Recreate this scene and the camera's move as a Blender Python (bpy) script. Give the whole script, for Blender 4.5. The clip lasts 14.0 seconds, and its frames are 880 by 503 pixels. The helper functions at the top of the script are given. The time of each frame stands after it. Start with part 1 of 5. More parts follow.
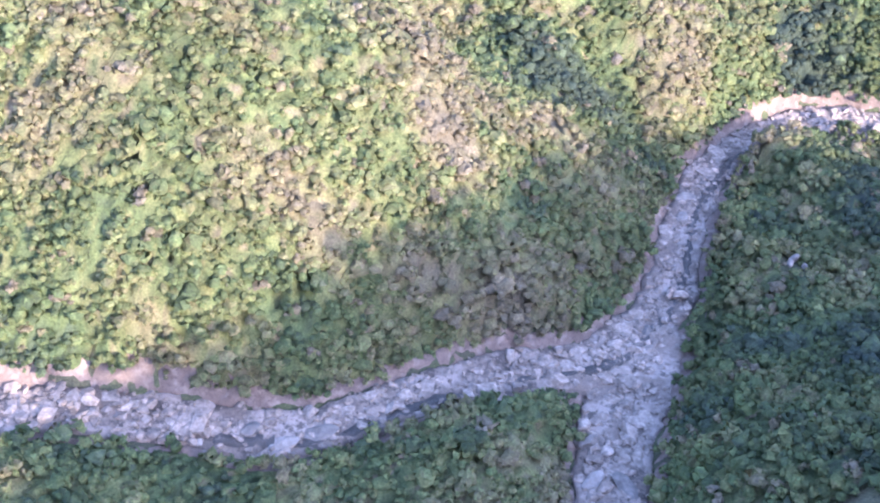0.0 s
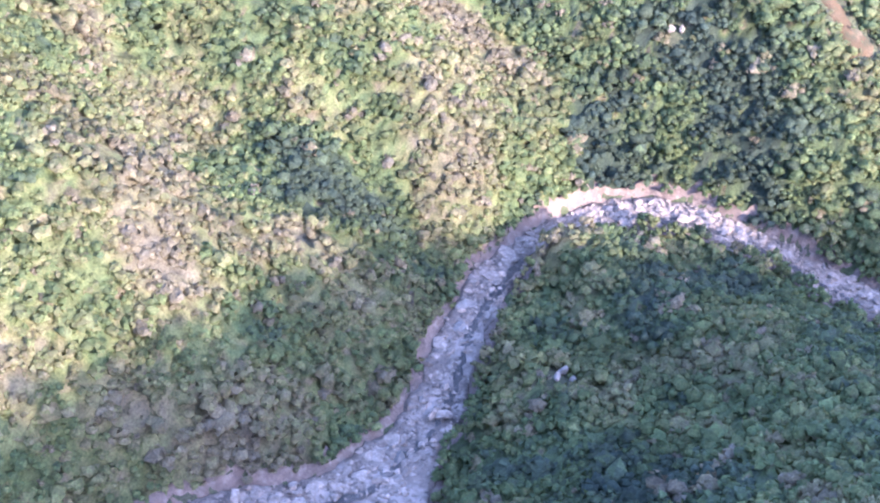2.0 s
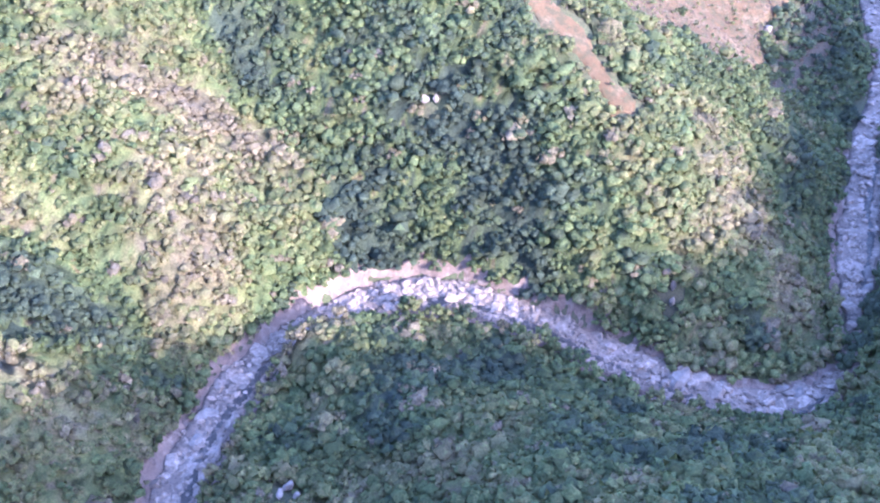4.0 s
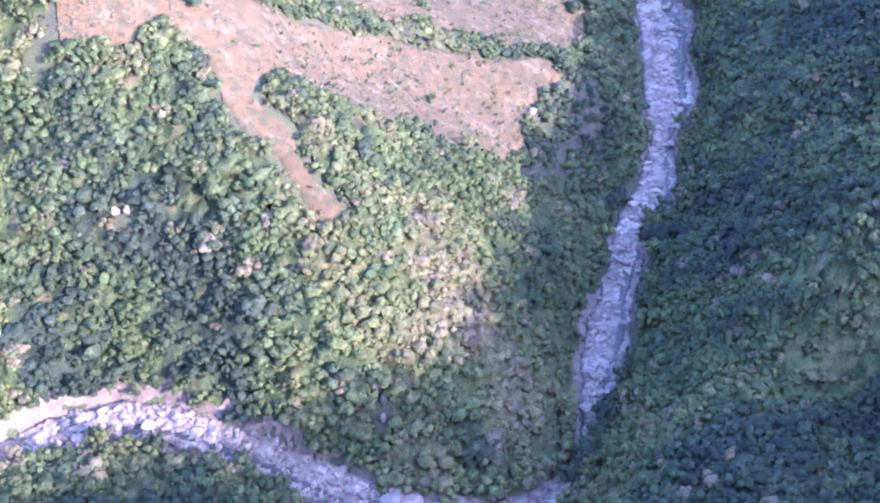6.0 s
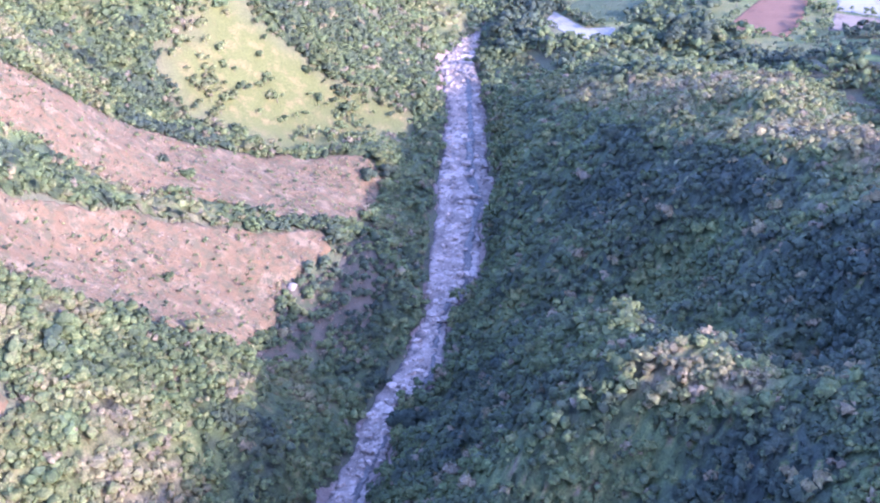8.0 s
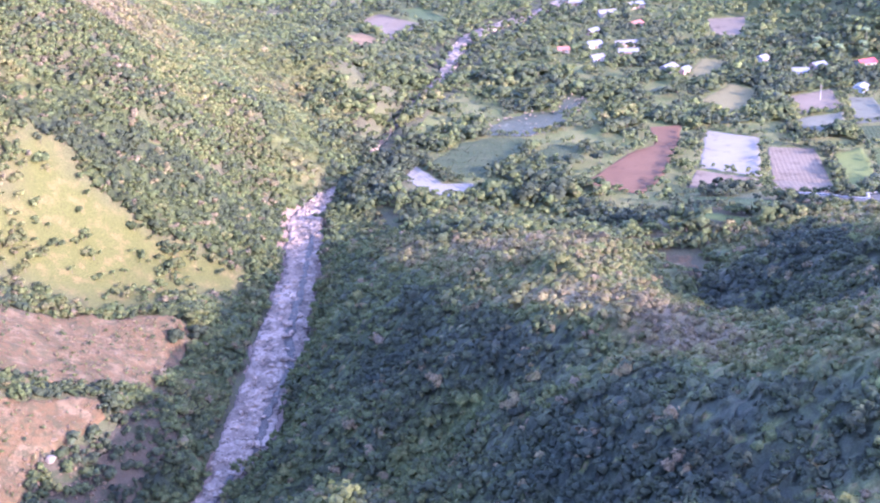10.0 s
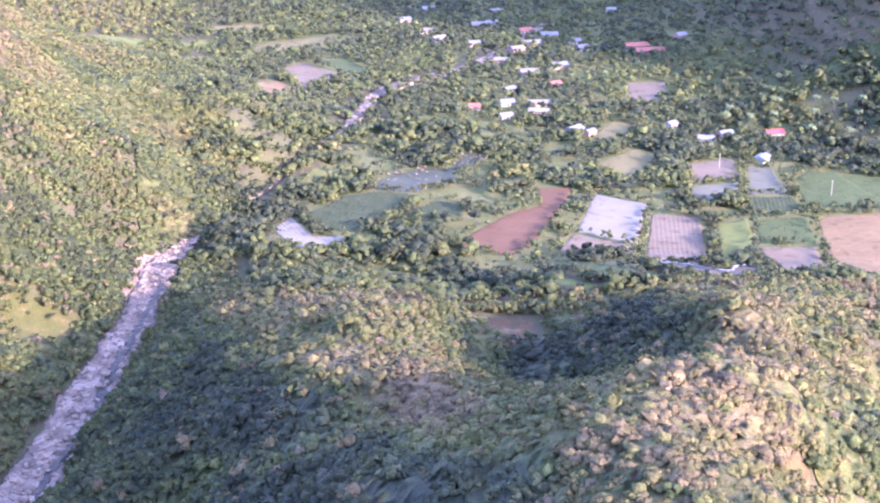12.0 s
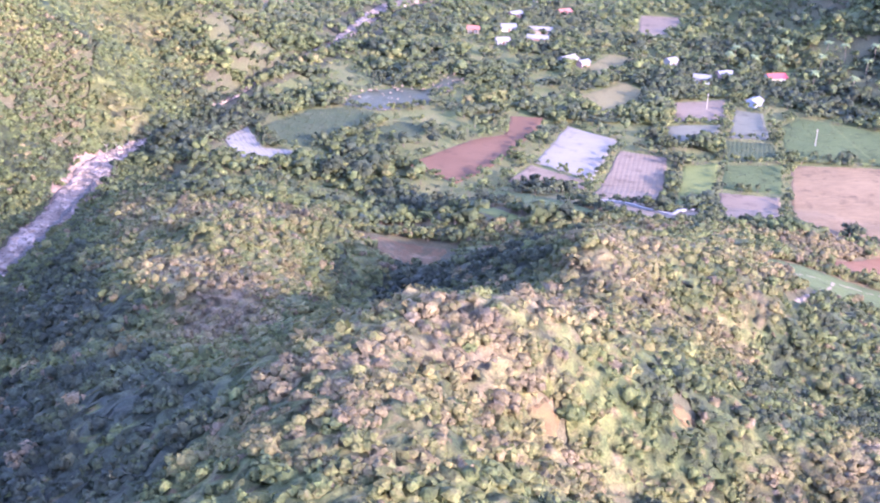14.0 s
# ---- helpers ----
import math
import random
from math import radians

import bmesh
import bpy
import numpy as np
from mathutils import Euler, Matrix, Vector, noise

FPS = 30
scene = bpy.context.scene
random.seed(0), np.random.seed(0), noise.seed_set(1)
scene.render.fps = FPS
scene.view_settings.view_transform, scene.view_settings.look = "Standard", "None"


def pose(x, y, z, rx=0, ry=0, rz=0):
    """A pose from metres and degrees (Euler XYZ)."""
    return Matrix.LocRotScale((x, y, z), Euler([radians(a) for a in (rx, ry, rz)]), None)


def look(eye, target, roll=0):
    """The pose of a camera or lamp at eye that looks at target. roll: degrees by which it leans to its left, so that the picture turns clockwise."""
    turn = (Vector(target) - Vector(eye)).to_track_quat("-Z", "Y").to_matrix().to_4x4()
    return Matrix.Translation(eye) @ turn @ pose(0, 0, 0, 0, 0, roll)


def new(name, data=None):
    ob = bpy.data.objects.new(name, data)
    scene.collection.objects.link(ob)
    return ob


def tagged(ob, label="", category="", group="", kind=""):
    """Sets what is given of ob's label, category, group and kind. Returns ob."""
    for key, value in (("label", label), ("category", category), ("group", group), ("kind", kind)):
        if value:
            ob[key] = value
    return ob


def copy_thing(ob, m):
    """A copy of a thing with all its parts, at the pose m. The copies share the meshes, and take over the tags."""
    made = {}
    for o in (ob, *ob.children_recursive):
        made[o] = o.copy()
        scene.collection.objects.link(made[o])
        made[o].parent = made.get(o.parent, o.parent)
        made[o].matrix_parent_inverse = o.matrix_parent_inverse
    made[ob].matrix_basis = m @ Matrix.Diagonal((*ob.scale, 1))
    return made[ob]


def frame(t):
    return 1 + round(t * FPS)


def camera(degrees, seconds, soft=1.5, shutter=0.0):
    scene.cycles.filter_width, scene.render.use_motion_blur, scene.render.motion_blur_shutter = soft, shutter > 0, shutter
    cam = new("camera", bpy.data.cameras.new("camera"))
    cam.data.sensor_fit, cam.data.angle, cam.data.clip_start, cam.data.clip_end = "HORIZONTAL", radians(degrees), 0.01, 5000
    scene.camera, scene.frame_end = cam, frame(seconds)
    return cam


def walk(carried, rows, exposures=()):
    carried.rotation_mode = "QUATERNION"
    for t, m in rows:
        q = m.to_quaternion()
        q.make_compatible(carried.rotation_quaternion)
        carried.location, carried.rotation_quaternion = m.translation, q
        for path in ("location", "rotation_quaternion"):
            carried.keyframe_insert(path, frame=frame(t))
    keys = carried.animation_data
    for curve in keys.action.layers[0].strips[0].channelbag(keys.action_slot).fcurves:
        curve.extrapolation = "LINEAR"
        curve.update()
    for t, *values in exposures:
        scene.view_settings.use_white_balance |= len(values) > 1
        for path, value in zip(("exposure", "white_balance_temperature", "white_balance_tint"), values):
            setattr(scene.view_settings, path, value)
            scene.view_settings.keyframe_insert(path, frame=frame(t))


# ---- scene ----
cam = camera(38.4, 14.0, soft=2.1)
METRES, EYE, TILT, LEAN, TURN = 400.0, 230.0, -44.0, 0.0, 0.0
ROWS = [
    (0.0, 0.0, 0.0, 0.0, -0.0, 0.0, -0.0),
    (0.5, 0.0316, 0.0108, 0.0062, -0.1, 0.7, 0.34),
    (1.0, 0.0627, 0.0214, 0.0127, -0.23, 1.39, 0.79),
    (1.5, 0.0935, 0.0318, 0.0187, -0.36, 2.21, 1.46),
    (2.0, 0.1252, 0.0424, 0.0246, -0.37, 3.07, 2.4),
    (2.5, 0.1561, 0.0526, 0.0306, -0.46, 3.85, 3.56),
    (5.0, 0.3219, 0.0989, 0.0597, -1.94, 5.0, 8.91),
    (5.5, 0.3557, 0.1095, 0.0615, -2.8, 5.8, 9.51),
    (6.0, 0.392, 0.1204, 0.0637, -3.7, 6.88, 9.91),
    (6.5, 0.4277, 0.1287, 0.0669, -4.62, 8.12, 10.11),
    (7.0, 0.4636, 0.1355, 0.0698, -5.32, 9.58, 10.19),
    (7.5, 0.5, 0.1425, 0.0711, -5.64, 11.27, 10.29),
    (8.0, 0.5363, 0.1499, 0.0732, -5.85, 12.89, 10.38),
    (8.5, 0.5722, 0.1564, 0.0737, -6.03, 14.48, 10.49),
    (9.0, 0.608, 0.1626, 0.0741, -6.23, 16.1, 10.6),
    (11.5, 0.7872, 0.1888, 0.0688, -7.84, 21.94, 9.05),
    (12.0, 0.8231, 0.1924, 0.0669, -7.96, 21.6, 8.05),
    (12.5, 0.8591, 0.1964, 0.0646, -7.85, 20.79, 6.71),
    (13.0, 0.8955, 0.202, 0.0633, -7.45, 19.72, 5.25),
    (13.5, 0.9319, 0.2078, 0.0624, -6.83, 18.86, 3.85),
    (14.0, 0.9679, 0.2138, 0.0619, -6.03, 18.59, 2.66),
]
walk(cam, [(t, pose(0, 0, EYE, TILT, LEAN, TURN) @ pose(METRES * x, METRES * y, METRES * z, 90 + pitch, roll, yaw)) for t, x, y, z, yaw, pitch, roll in ROWS],
     exposures=[(0.0, 3.42, 4980, 34), (5.0, 3.5, 4600, 43), (9.0, 3.36, 4860, 50), (11.5, 3.3, 5380, 54), (14.0, 3.28, 5260, 54)])

# ---- sky and sun ----
SUN_ELEVATION, SUN_FROM = 20.0, (0.68, -0.73)
world = bpy.data.worlds.new("world")
scene.world = world
world.use_nodes = True
wn, wl = world.node_tree.nodes, world.node_tree.links
sky = wn.new("ShaderNodeTexSky")
sky.sky_type, sky.sun_disc = "NISHITA", False
sky.sun_elevation = radians(SUN_ELEVATION)
sky.sun_rotation = math.atan2(SUN_FROM[0], SUN_FROM[1])
sky.air_density, sky.dust_density = 1.2, 1.5
wl.new(sky.outputs[0], wn["Background"].inputs[0])
wn["Background"].inputs[1].default_value = 0.15
sun_data = bpy.data.lights.new("sun", "SUN")
sun_data.energy, sun_data.angle, sun_data.color = 2.05, radians(0.6), (1.0, 0.84, 0.53)
sun = new("sun", sun_data)
sun.matrix_world = look((SUN_FROM[0] * 300, SUN_FROM[1] * 300, 300 * math.tan(radians(SUN_ELEVATION))), (0, 0, 0))


# ---- numbers: noise, lines, areas ----
def lattice(ix, iy, seed):
    n = (ix.astype(np.int64) * 374761393 + iy.astype(np.int64) * 668265263 + seed * 974634777) & 0x7FFFFFFF
    n = ((n ^ (n >> 13)) * 1274126177) & 0x7FFFFFFF
    return ((n ^ (n >> 16)) & 0xFFFF) / 65535.0


def value_noise(x, y, seed):
    ix, iy = np.floor(x), np.floor(y)
    fx, fy = x - ix, y - iy
    fx, fy = fx * fx * (3 - 2 * fx), fy * fy * (3 - 2 * fy)
    a, b = lattice(ix, iy, seed), lattice(ix + 1, iy, seed)
    c, d = lattice(ix, iy + 1, seed), lattice(ix + 1, iy + 1, seed)
    return (a + (b - a) * fx) * (1 - fy) + (c + (d - c) * fx) * fy


def fbm(x, y, scale, seed, octaves=3):
    """Cloudy noise from -1 to 1."""
    total, amp, norm = 0.0, 1.0, 0.0
    for k in range(octaves):
        total = total + amp * (value_noise(x / scale * 2 ** k + 17.3 * k, y / scale * 2 ** k - 9.1 * k, seed + k) * 2 - 1)
        norm += amp
        amp *= 0.5
    return total / norm


def smooth(a, b, v):
    u = np.clip((v - a) / (b - a), 0, 1)
    return u * u * (3 - 2 * u)


def flowing(nodes, step=2.0):
    """A smooth line through nodes of any width, sampled every few metres."""
    p = np.array(nodes, float)
    out = []
    for i in range(len(p) - 1):
        p0, p1, p2, p3 = p[max(i - 1, 0)], p[i], p[i + 1], p[min(i + 2, len(p) - 1)]
        n = max(2, int(np.hypot(*(p2 - p1)[:2]) / step))
        u = (np.arange(n) / n)[:, None]
        out.append(0.5 * (2 * p1 + (p2 - p0) * u + (2 * p0 - 5 * p1 + 4 * p2 - p3) * u ** 2 + (3 * p1 - p0 - 3 * p2 + p3) * u ** 3))
    return np.vstack(out + [p[-1:]])


def to_line(x, y, line, chunk=20000):
    """Distance to a sampled line and the number of its nearest sample."""
    dist, near = np.empty(len(x)), np.empty(len(x), int)
    for i in range(0, len(x), chunk):
        d = (x[i:i + chunk, None] - line[None, :, 0]) ** 2 + (y[i:i + chunk, None] - line[None, :, 1]) ** 2
        k = d.argmin(axis=1)
        near[i:i + chunk], dist[i:i + chunk] = k, np.sqrt(d[np.arange(len(k)), k])
    return dist, near


def area_distance(x, y, corners):
    """Signed distance to the outline of an area: negative inside."""
    p = np.array(corners, float)
    q = np.roll(p, -1, axis=0)
    best, inside = np.full(np.shape(x), 1e9), np.zeros(np.shape(x), bool)
    for (ax, ay), (bx, by) in zip(p, q):
        ex, ey = bx - ax, by - ay
        u = np.clip(((x - ax) * ex + (y - ay) * ey) / (ex * ex + ey * ey + 1e-9), 0, 1)
        best = np.minimum(best, np.hypot(x - ax - u * ex, y - ay - u * ey))
        crosses = (ay > y) != (by > y)
        inside ^= crosses & (x < ex * (y - ay) / (ey if abs(ey) > 1e-9 else 1e-9) + ax)
    return np.where(inside, -best, best)


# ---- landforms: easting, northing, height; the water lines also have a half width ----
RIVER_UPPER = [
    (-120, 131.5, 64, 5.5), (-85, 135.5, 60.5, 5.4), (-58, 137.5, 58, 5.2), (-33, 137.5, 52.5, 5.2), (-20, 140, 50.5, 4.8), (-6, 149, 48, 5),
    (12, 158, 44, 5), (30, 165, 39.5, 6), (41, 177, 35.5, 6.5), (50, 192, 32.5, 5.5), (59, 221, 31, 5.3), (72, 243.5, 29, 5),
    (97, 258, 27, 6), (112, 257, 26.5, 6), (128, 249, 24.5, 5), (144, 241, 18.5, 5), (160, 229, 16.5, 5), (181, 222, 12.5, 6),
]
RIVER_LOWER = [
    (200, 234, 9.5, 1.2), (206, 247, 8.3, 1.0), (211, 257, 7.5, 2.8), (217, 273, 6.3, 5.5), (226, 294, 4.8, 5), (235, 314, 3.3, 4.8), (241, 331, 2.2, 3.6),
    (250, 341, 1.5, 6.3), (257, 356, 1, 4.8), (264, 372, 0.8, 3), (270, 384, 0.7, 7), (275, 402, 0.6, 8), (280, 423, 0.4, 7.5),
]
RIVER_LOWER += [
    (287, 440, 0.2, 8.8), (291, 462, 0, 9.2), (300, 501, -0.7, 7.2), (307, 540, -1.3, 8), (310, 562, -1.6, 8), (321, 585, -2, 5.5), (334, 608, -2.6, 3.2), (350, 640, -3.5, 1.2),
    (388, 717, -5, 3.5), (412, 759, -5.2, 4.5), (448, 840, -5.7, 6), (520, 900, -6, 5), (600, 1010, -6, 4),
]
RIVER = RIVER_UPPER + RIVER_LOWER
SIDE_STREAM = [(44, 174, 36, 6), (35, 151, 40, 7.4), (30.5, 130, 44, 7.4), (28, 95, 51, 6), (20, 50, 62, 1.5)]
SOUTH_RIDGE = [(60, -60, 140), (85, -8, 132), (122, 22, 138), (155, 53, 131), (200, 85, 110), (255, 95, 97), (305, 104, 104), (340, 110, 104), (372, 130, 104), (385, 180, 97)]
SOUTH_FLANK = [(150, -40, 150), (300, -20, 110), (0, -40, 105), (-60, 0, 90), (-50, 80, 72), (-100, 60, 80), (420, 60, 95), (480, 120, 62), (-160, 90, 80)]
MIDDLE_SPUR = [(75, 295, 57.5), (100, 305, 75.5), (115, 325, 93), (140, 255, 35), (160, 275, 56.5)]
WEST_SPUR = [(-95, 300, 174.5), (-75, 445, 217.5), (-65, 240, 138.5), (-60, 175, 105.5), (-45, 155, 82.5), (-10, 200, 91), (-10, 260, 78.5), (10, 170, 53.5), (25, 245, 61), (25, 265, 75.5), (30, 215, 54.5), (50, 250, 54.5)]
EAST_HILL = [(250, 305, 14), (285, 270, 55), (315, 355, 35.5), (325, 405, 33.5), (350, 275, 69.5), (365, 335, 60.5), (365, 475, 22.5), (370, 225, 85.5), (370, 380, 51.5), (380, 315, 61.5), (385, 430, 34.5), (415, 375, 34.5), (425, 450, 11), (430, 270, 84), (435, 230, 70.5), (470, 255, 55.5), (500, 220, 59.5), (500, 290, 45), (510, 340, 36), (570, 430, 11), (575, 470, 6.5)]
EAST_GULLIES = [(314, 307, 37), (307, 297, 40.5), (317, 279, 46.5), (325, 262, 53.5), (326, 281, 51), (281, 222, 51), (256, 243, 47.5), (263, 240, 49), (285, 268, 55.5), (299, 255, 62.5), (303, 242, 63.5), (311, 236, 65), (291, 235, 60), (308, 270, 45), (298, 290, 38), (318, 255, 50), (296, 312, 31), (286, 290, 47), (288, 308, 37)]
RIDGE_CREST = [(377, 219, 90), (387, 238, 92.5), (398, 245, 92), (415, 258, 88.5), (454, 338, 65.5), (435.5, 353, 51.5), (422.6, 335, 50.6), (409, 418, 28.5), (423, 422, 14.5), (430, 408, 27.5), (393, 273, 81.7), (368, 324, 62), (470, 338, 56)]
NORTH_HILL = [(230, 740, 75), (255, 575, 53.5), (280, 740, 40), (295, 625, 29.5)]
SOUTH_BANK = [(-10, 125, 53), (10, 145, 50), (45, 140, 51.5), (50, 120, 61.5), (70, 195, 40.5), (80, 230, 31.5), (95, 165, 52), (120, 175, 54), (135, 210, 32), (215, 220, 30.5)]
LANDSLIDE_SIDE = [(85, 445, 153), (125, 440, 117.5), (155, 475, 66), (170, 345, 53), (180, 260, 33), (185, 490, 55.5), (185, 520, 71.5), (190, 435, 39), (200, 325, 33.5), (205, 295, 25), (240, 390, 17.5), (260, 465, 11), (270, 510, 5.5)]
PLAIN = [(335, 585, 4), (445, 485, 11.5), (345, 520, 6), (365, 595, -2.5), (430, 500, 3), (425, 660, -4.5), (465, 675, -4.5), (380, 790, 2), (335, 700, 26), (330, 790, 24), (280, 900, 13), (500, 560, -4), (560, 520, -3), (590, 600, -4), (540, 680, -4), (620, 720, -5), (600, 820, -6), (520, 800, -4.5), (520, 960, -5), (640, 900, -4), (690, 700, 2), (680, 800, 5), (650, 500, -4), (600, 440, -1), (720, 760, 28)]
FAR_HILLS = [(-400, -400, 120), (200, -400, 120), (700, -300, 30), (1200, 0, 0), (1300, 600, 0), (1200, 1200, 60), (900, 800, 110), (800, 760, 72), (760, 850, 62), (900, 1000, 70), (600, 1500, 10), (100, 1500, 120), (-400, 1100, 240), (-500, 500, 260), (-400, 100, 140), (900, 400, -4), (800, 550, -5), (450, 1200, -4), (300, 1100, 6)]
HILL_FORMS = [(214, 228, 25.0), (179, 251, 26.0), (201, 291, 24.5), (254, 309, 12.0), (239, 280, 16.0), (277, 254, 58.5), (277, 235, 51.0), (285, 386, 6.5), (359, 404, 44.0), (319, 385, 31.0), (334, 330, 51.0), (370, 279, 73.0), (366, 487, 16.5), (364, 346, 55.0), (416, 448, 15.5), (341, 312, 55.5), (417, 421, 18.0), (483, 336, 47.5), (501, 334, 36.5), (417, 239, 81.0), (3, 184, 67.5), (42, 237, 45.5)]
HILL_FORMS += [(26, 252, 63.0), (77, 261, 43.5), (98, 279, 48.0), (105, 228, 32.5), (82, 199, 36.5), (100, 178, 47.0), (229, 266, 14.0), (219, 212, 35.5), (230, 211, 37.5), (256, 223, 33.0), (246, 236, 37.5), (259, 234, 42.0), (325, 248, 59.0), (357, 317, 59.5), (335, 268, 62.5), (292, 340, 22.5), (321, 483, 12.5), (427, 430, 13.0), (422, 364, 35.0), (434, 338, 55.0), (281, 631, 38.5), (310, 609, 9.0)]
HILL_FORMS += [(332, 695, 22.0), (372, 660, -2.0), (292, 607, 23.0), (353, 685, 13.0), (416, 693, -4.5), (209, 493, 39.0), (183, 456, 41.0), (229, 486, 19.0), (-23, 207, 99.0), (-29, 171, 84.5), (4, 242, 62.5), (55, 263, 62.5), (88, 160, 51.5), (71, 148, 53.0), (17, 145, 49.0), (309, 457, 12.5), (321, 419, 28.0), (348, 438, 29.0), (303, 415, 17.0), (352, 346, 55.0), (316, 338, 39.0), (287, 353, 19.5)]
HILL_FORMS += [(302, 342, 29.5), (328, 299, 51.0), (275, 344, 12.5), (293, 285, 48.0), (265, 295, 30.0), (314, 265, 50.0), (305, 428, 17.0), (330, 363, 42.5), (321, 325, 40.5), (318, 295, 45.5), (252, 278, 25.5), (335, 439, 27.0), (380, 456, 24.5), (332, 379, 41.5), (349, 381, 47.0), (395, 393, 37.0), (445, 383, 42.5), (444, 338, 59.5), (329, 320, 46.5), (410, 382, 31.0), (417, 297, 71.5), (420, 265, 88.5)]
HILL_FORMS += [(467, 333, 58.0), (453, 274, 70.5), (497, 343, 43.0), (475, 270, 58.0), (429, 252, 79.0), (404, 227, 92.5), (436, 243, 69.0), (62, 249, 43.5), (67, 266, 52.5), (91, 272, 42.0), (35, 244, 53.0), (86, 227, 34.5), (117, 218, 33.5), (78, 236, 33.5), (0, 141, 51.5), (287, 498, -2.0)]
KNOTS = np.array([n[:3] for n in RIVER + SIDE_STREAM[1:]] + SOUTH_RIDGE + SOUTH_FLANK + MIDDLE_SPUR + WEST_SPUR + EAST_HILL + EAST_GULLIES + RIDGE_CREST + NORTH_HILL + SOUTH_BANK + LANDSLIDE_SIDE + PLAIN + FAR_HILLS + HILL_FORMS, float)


def thin_plate(r):
    return np.where(r > 0, r * r * np.log(np.maximum(r, 1e-9)), 0)


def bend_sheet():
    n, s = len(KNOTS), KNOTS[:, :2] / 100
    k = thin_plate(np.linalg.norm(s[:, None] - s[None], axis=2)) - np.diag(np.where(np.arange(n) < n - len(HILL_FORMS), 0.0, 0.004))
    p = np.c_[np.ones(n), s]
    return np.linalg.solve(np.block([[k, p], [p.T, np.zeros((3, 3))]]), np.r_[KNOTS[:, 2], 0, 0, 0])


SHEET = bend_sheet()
WATER_LINES = [flowing(RIVER), flowing(SIDE_STREAM)]


def water_edge(x, y):
    """Signed distance to the edge of the stony beds, and the height of the bed there."""
    best, bed = np.full(len(x), 1e9), np.zeros(len(x))
    for line in WATER_LINES:
        far, k = to_line(x, y, line)
        d = far - line[k, 3] * (1 + 0.16 * fbm(line[k, 0], line[k, 1], 16, 5, 2)) - 1.1 * fbm(x, y, 5, 3, 2) - 0.8 * fbm(x, y, 13, 4, 2)
        d = np.minimum(d, far - 0.6 * line[k, 3])
        bed, best = np.where(d < best, line[k, 2], bed), np.minimum(best, d)
    return best, bed


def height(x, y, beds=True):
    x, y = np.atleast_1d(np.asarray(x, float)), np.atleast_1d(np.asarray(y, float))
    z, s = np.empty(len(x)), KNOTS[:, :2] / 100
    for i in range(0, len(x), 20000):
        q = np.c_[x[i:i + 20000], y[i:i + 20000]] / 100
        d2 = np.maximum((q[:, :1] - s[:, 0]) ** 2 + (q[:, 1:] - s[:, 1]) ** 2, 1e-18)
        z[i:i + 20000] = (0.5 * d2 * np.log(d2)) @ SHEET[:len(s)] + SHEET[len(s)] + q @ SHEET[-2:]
    away = np.maximum.reduce([-150 - x, x - 900, -100 - y, y - 1250, np.zeros(len(x))])
    z = np.clip(z, -9, 260) * (1 - smooth(50, 900, away)) + smooth(50, 900, away) * (60 + 70 * fbm(x, y, 700, 9))
    # unseen mountain added to the east, only to shade the far right hill
    z = z + 410 * np.exp(-((x - 1230) ** 2 + (y - 400) ** 2) / (2 * 140 ** 2))
    flat = smooth(320, 400, x) * smooth(480, 560, y) * (1 - smooth(640, 700, x))
    z = z + (1 - flat) * (0.8 * fbm(x, y, 14, 1) + 1.2 * fbm(x, y, 34, 2))
    if beds:
        near = np.flatnonzero((x > -140) & (x < 640) & (y > 40) & (y < 1020))
        if len(near):
            d, bed = water_edge(x[near], y[near])
            floor = bed + 0.35 * fbm(x[near], y[near], 6, 7)
            bank = np.maximum(z[near], bed + 0.9)
            z[near] = floor + (bank - floor) * (0.35 * smooth(-0.6, 2.5, d) + 0.65 * smooth(0.0, 9.0, d))
    return z


# ---- what grows where, and shade put into the leaf tint ----
TINT_ZONES = [  # mean tint and area: what grows there, darkened where slopes lie in shade
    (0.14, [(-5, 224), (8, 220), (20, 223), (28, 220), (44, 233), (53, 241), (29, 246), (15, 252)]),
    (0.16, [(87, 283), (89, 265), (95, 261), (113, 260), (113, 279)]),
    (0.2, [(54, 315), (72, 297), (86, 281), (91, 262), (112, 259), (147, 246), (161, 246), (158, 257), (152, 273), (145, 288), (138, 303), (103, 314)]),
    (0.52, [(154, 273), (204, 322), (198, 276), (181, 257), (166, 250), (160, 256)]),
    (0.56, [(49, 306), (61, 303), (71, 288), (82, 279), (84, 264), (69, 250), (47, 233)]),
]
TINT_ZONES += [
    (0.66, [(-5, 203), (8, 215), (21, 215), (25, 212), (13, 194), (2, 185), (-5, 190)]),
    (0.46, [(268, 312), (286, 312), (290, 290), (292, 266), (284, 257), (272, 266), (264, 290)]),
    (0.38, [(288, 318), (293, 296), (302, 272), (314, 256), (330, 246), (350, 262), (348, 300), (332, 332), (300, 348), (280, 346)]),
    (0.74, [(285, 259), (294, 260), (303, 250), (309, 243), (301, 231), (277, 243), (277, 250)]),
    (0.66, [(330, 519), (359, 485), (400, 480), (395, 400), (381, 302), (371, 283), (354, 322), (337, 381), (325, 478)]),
]
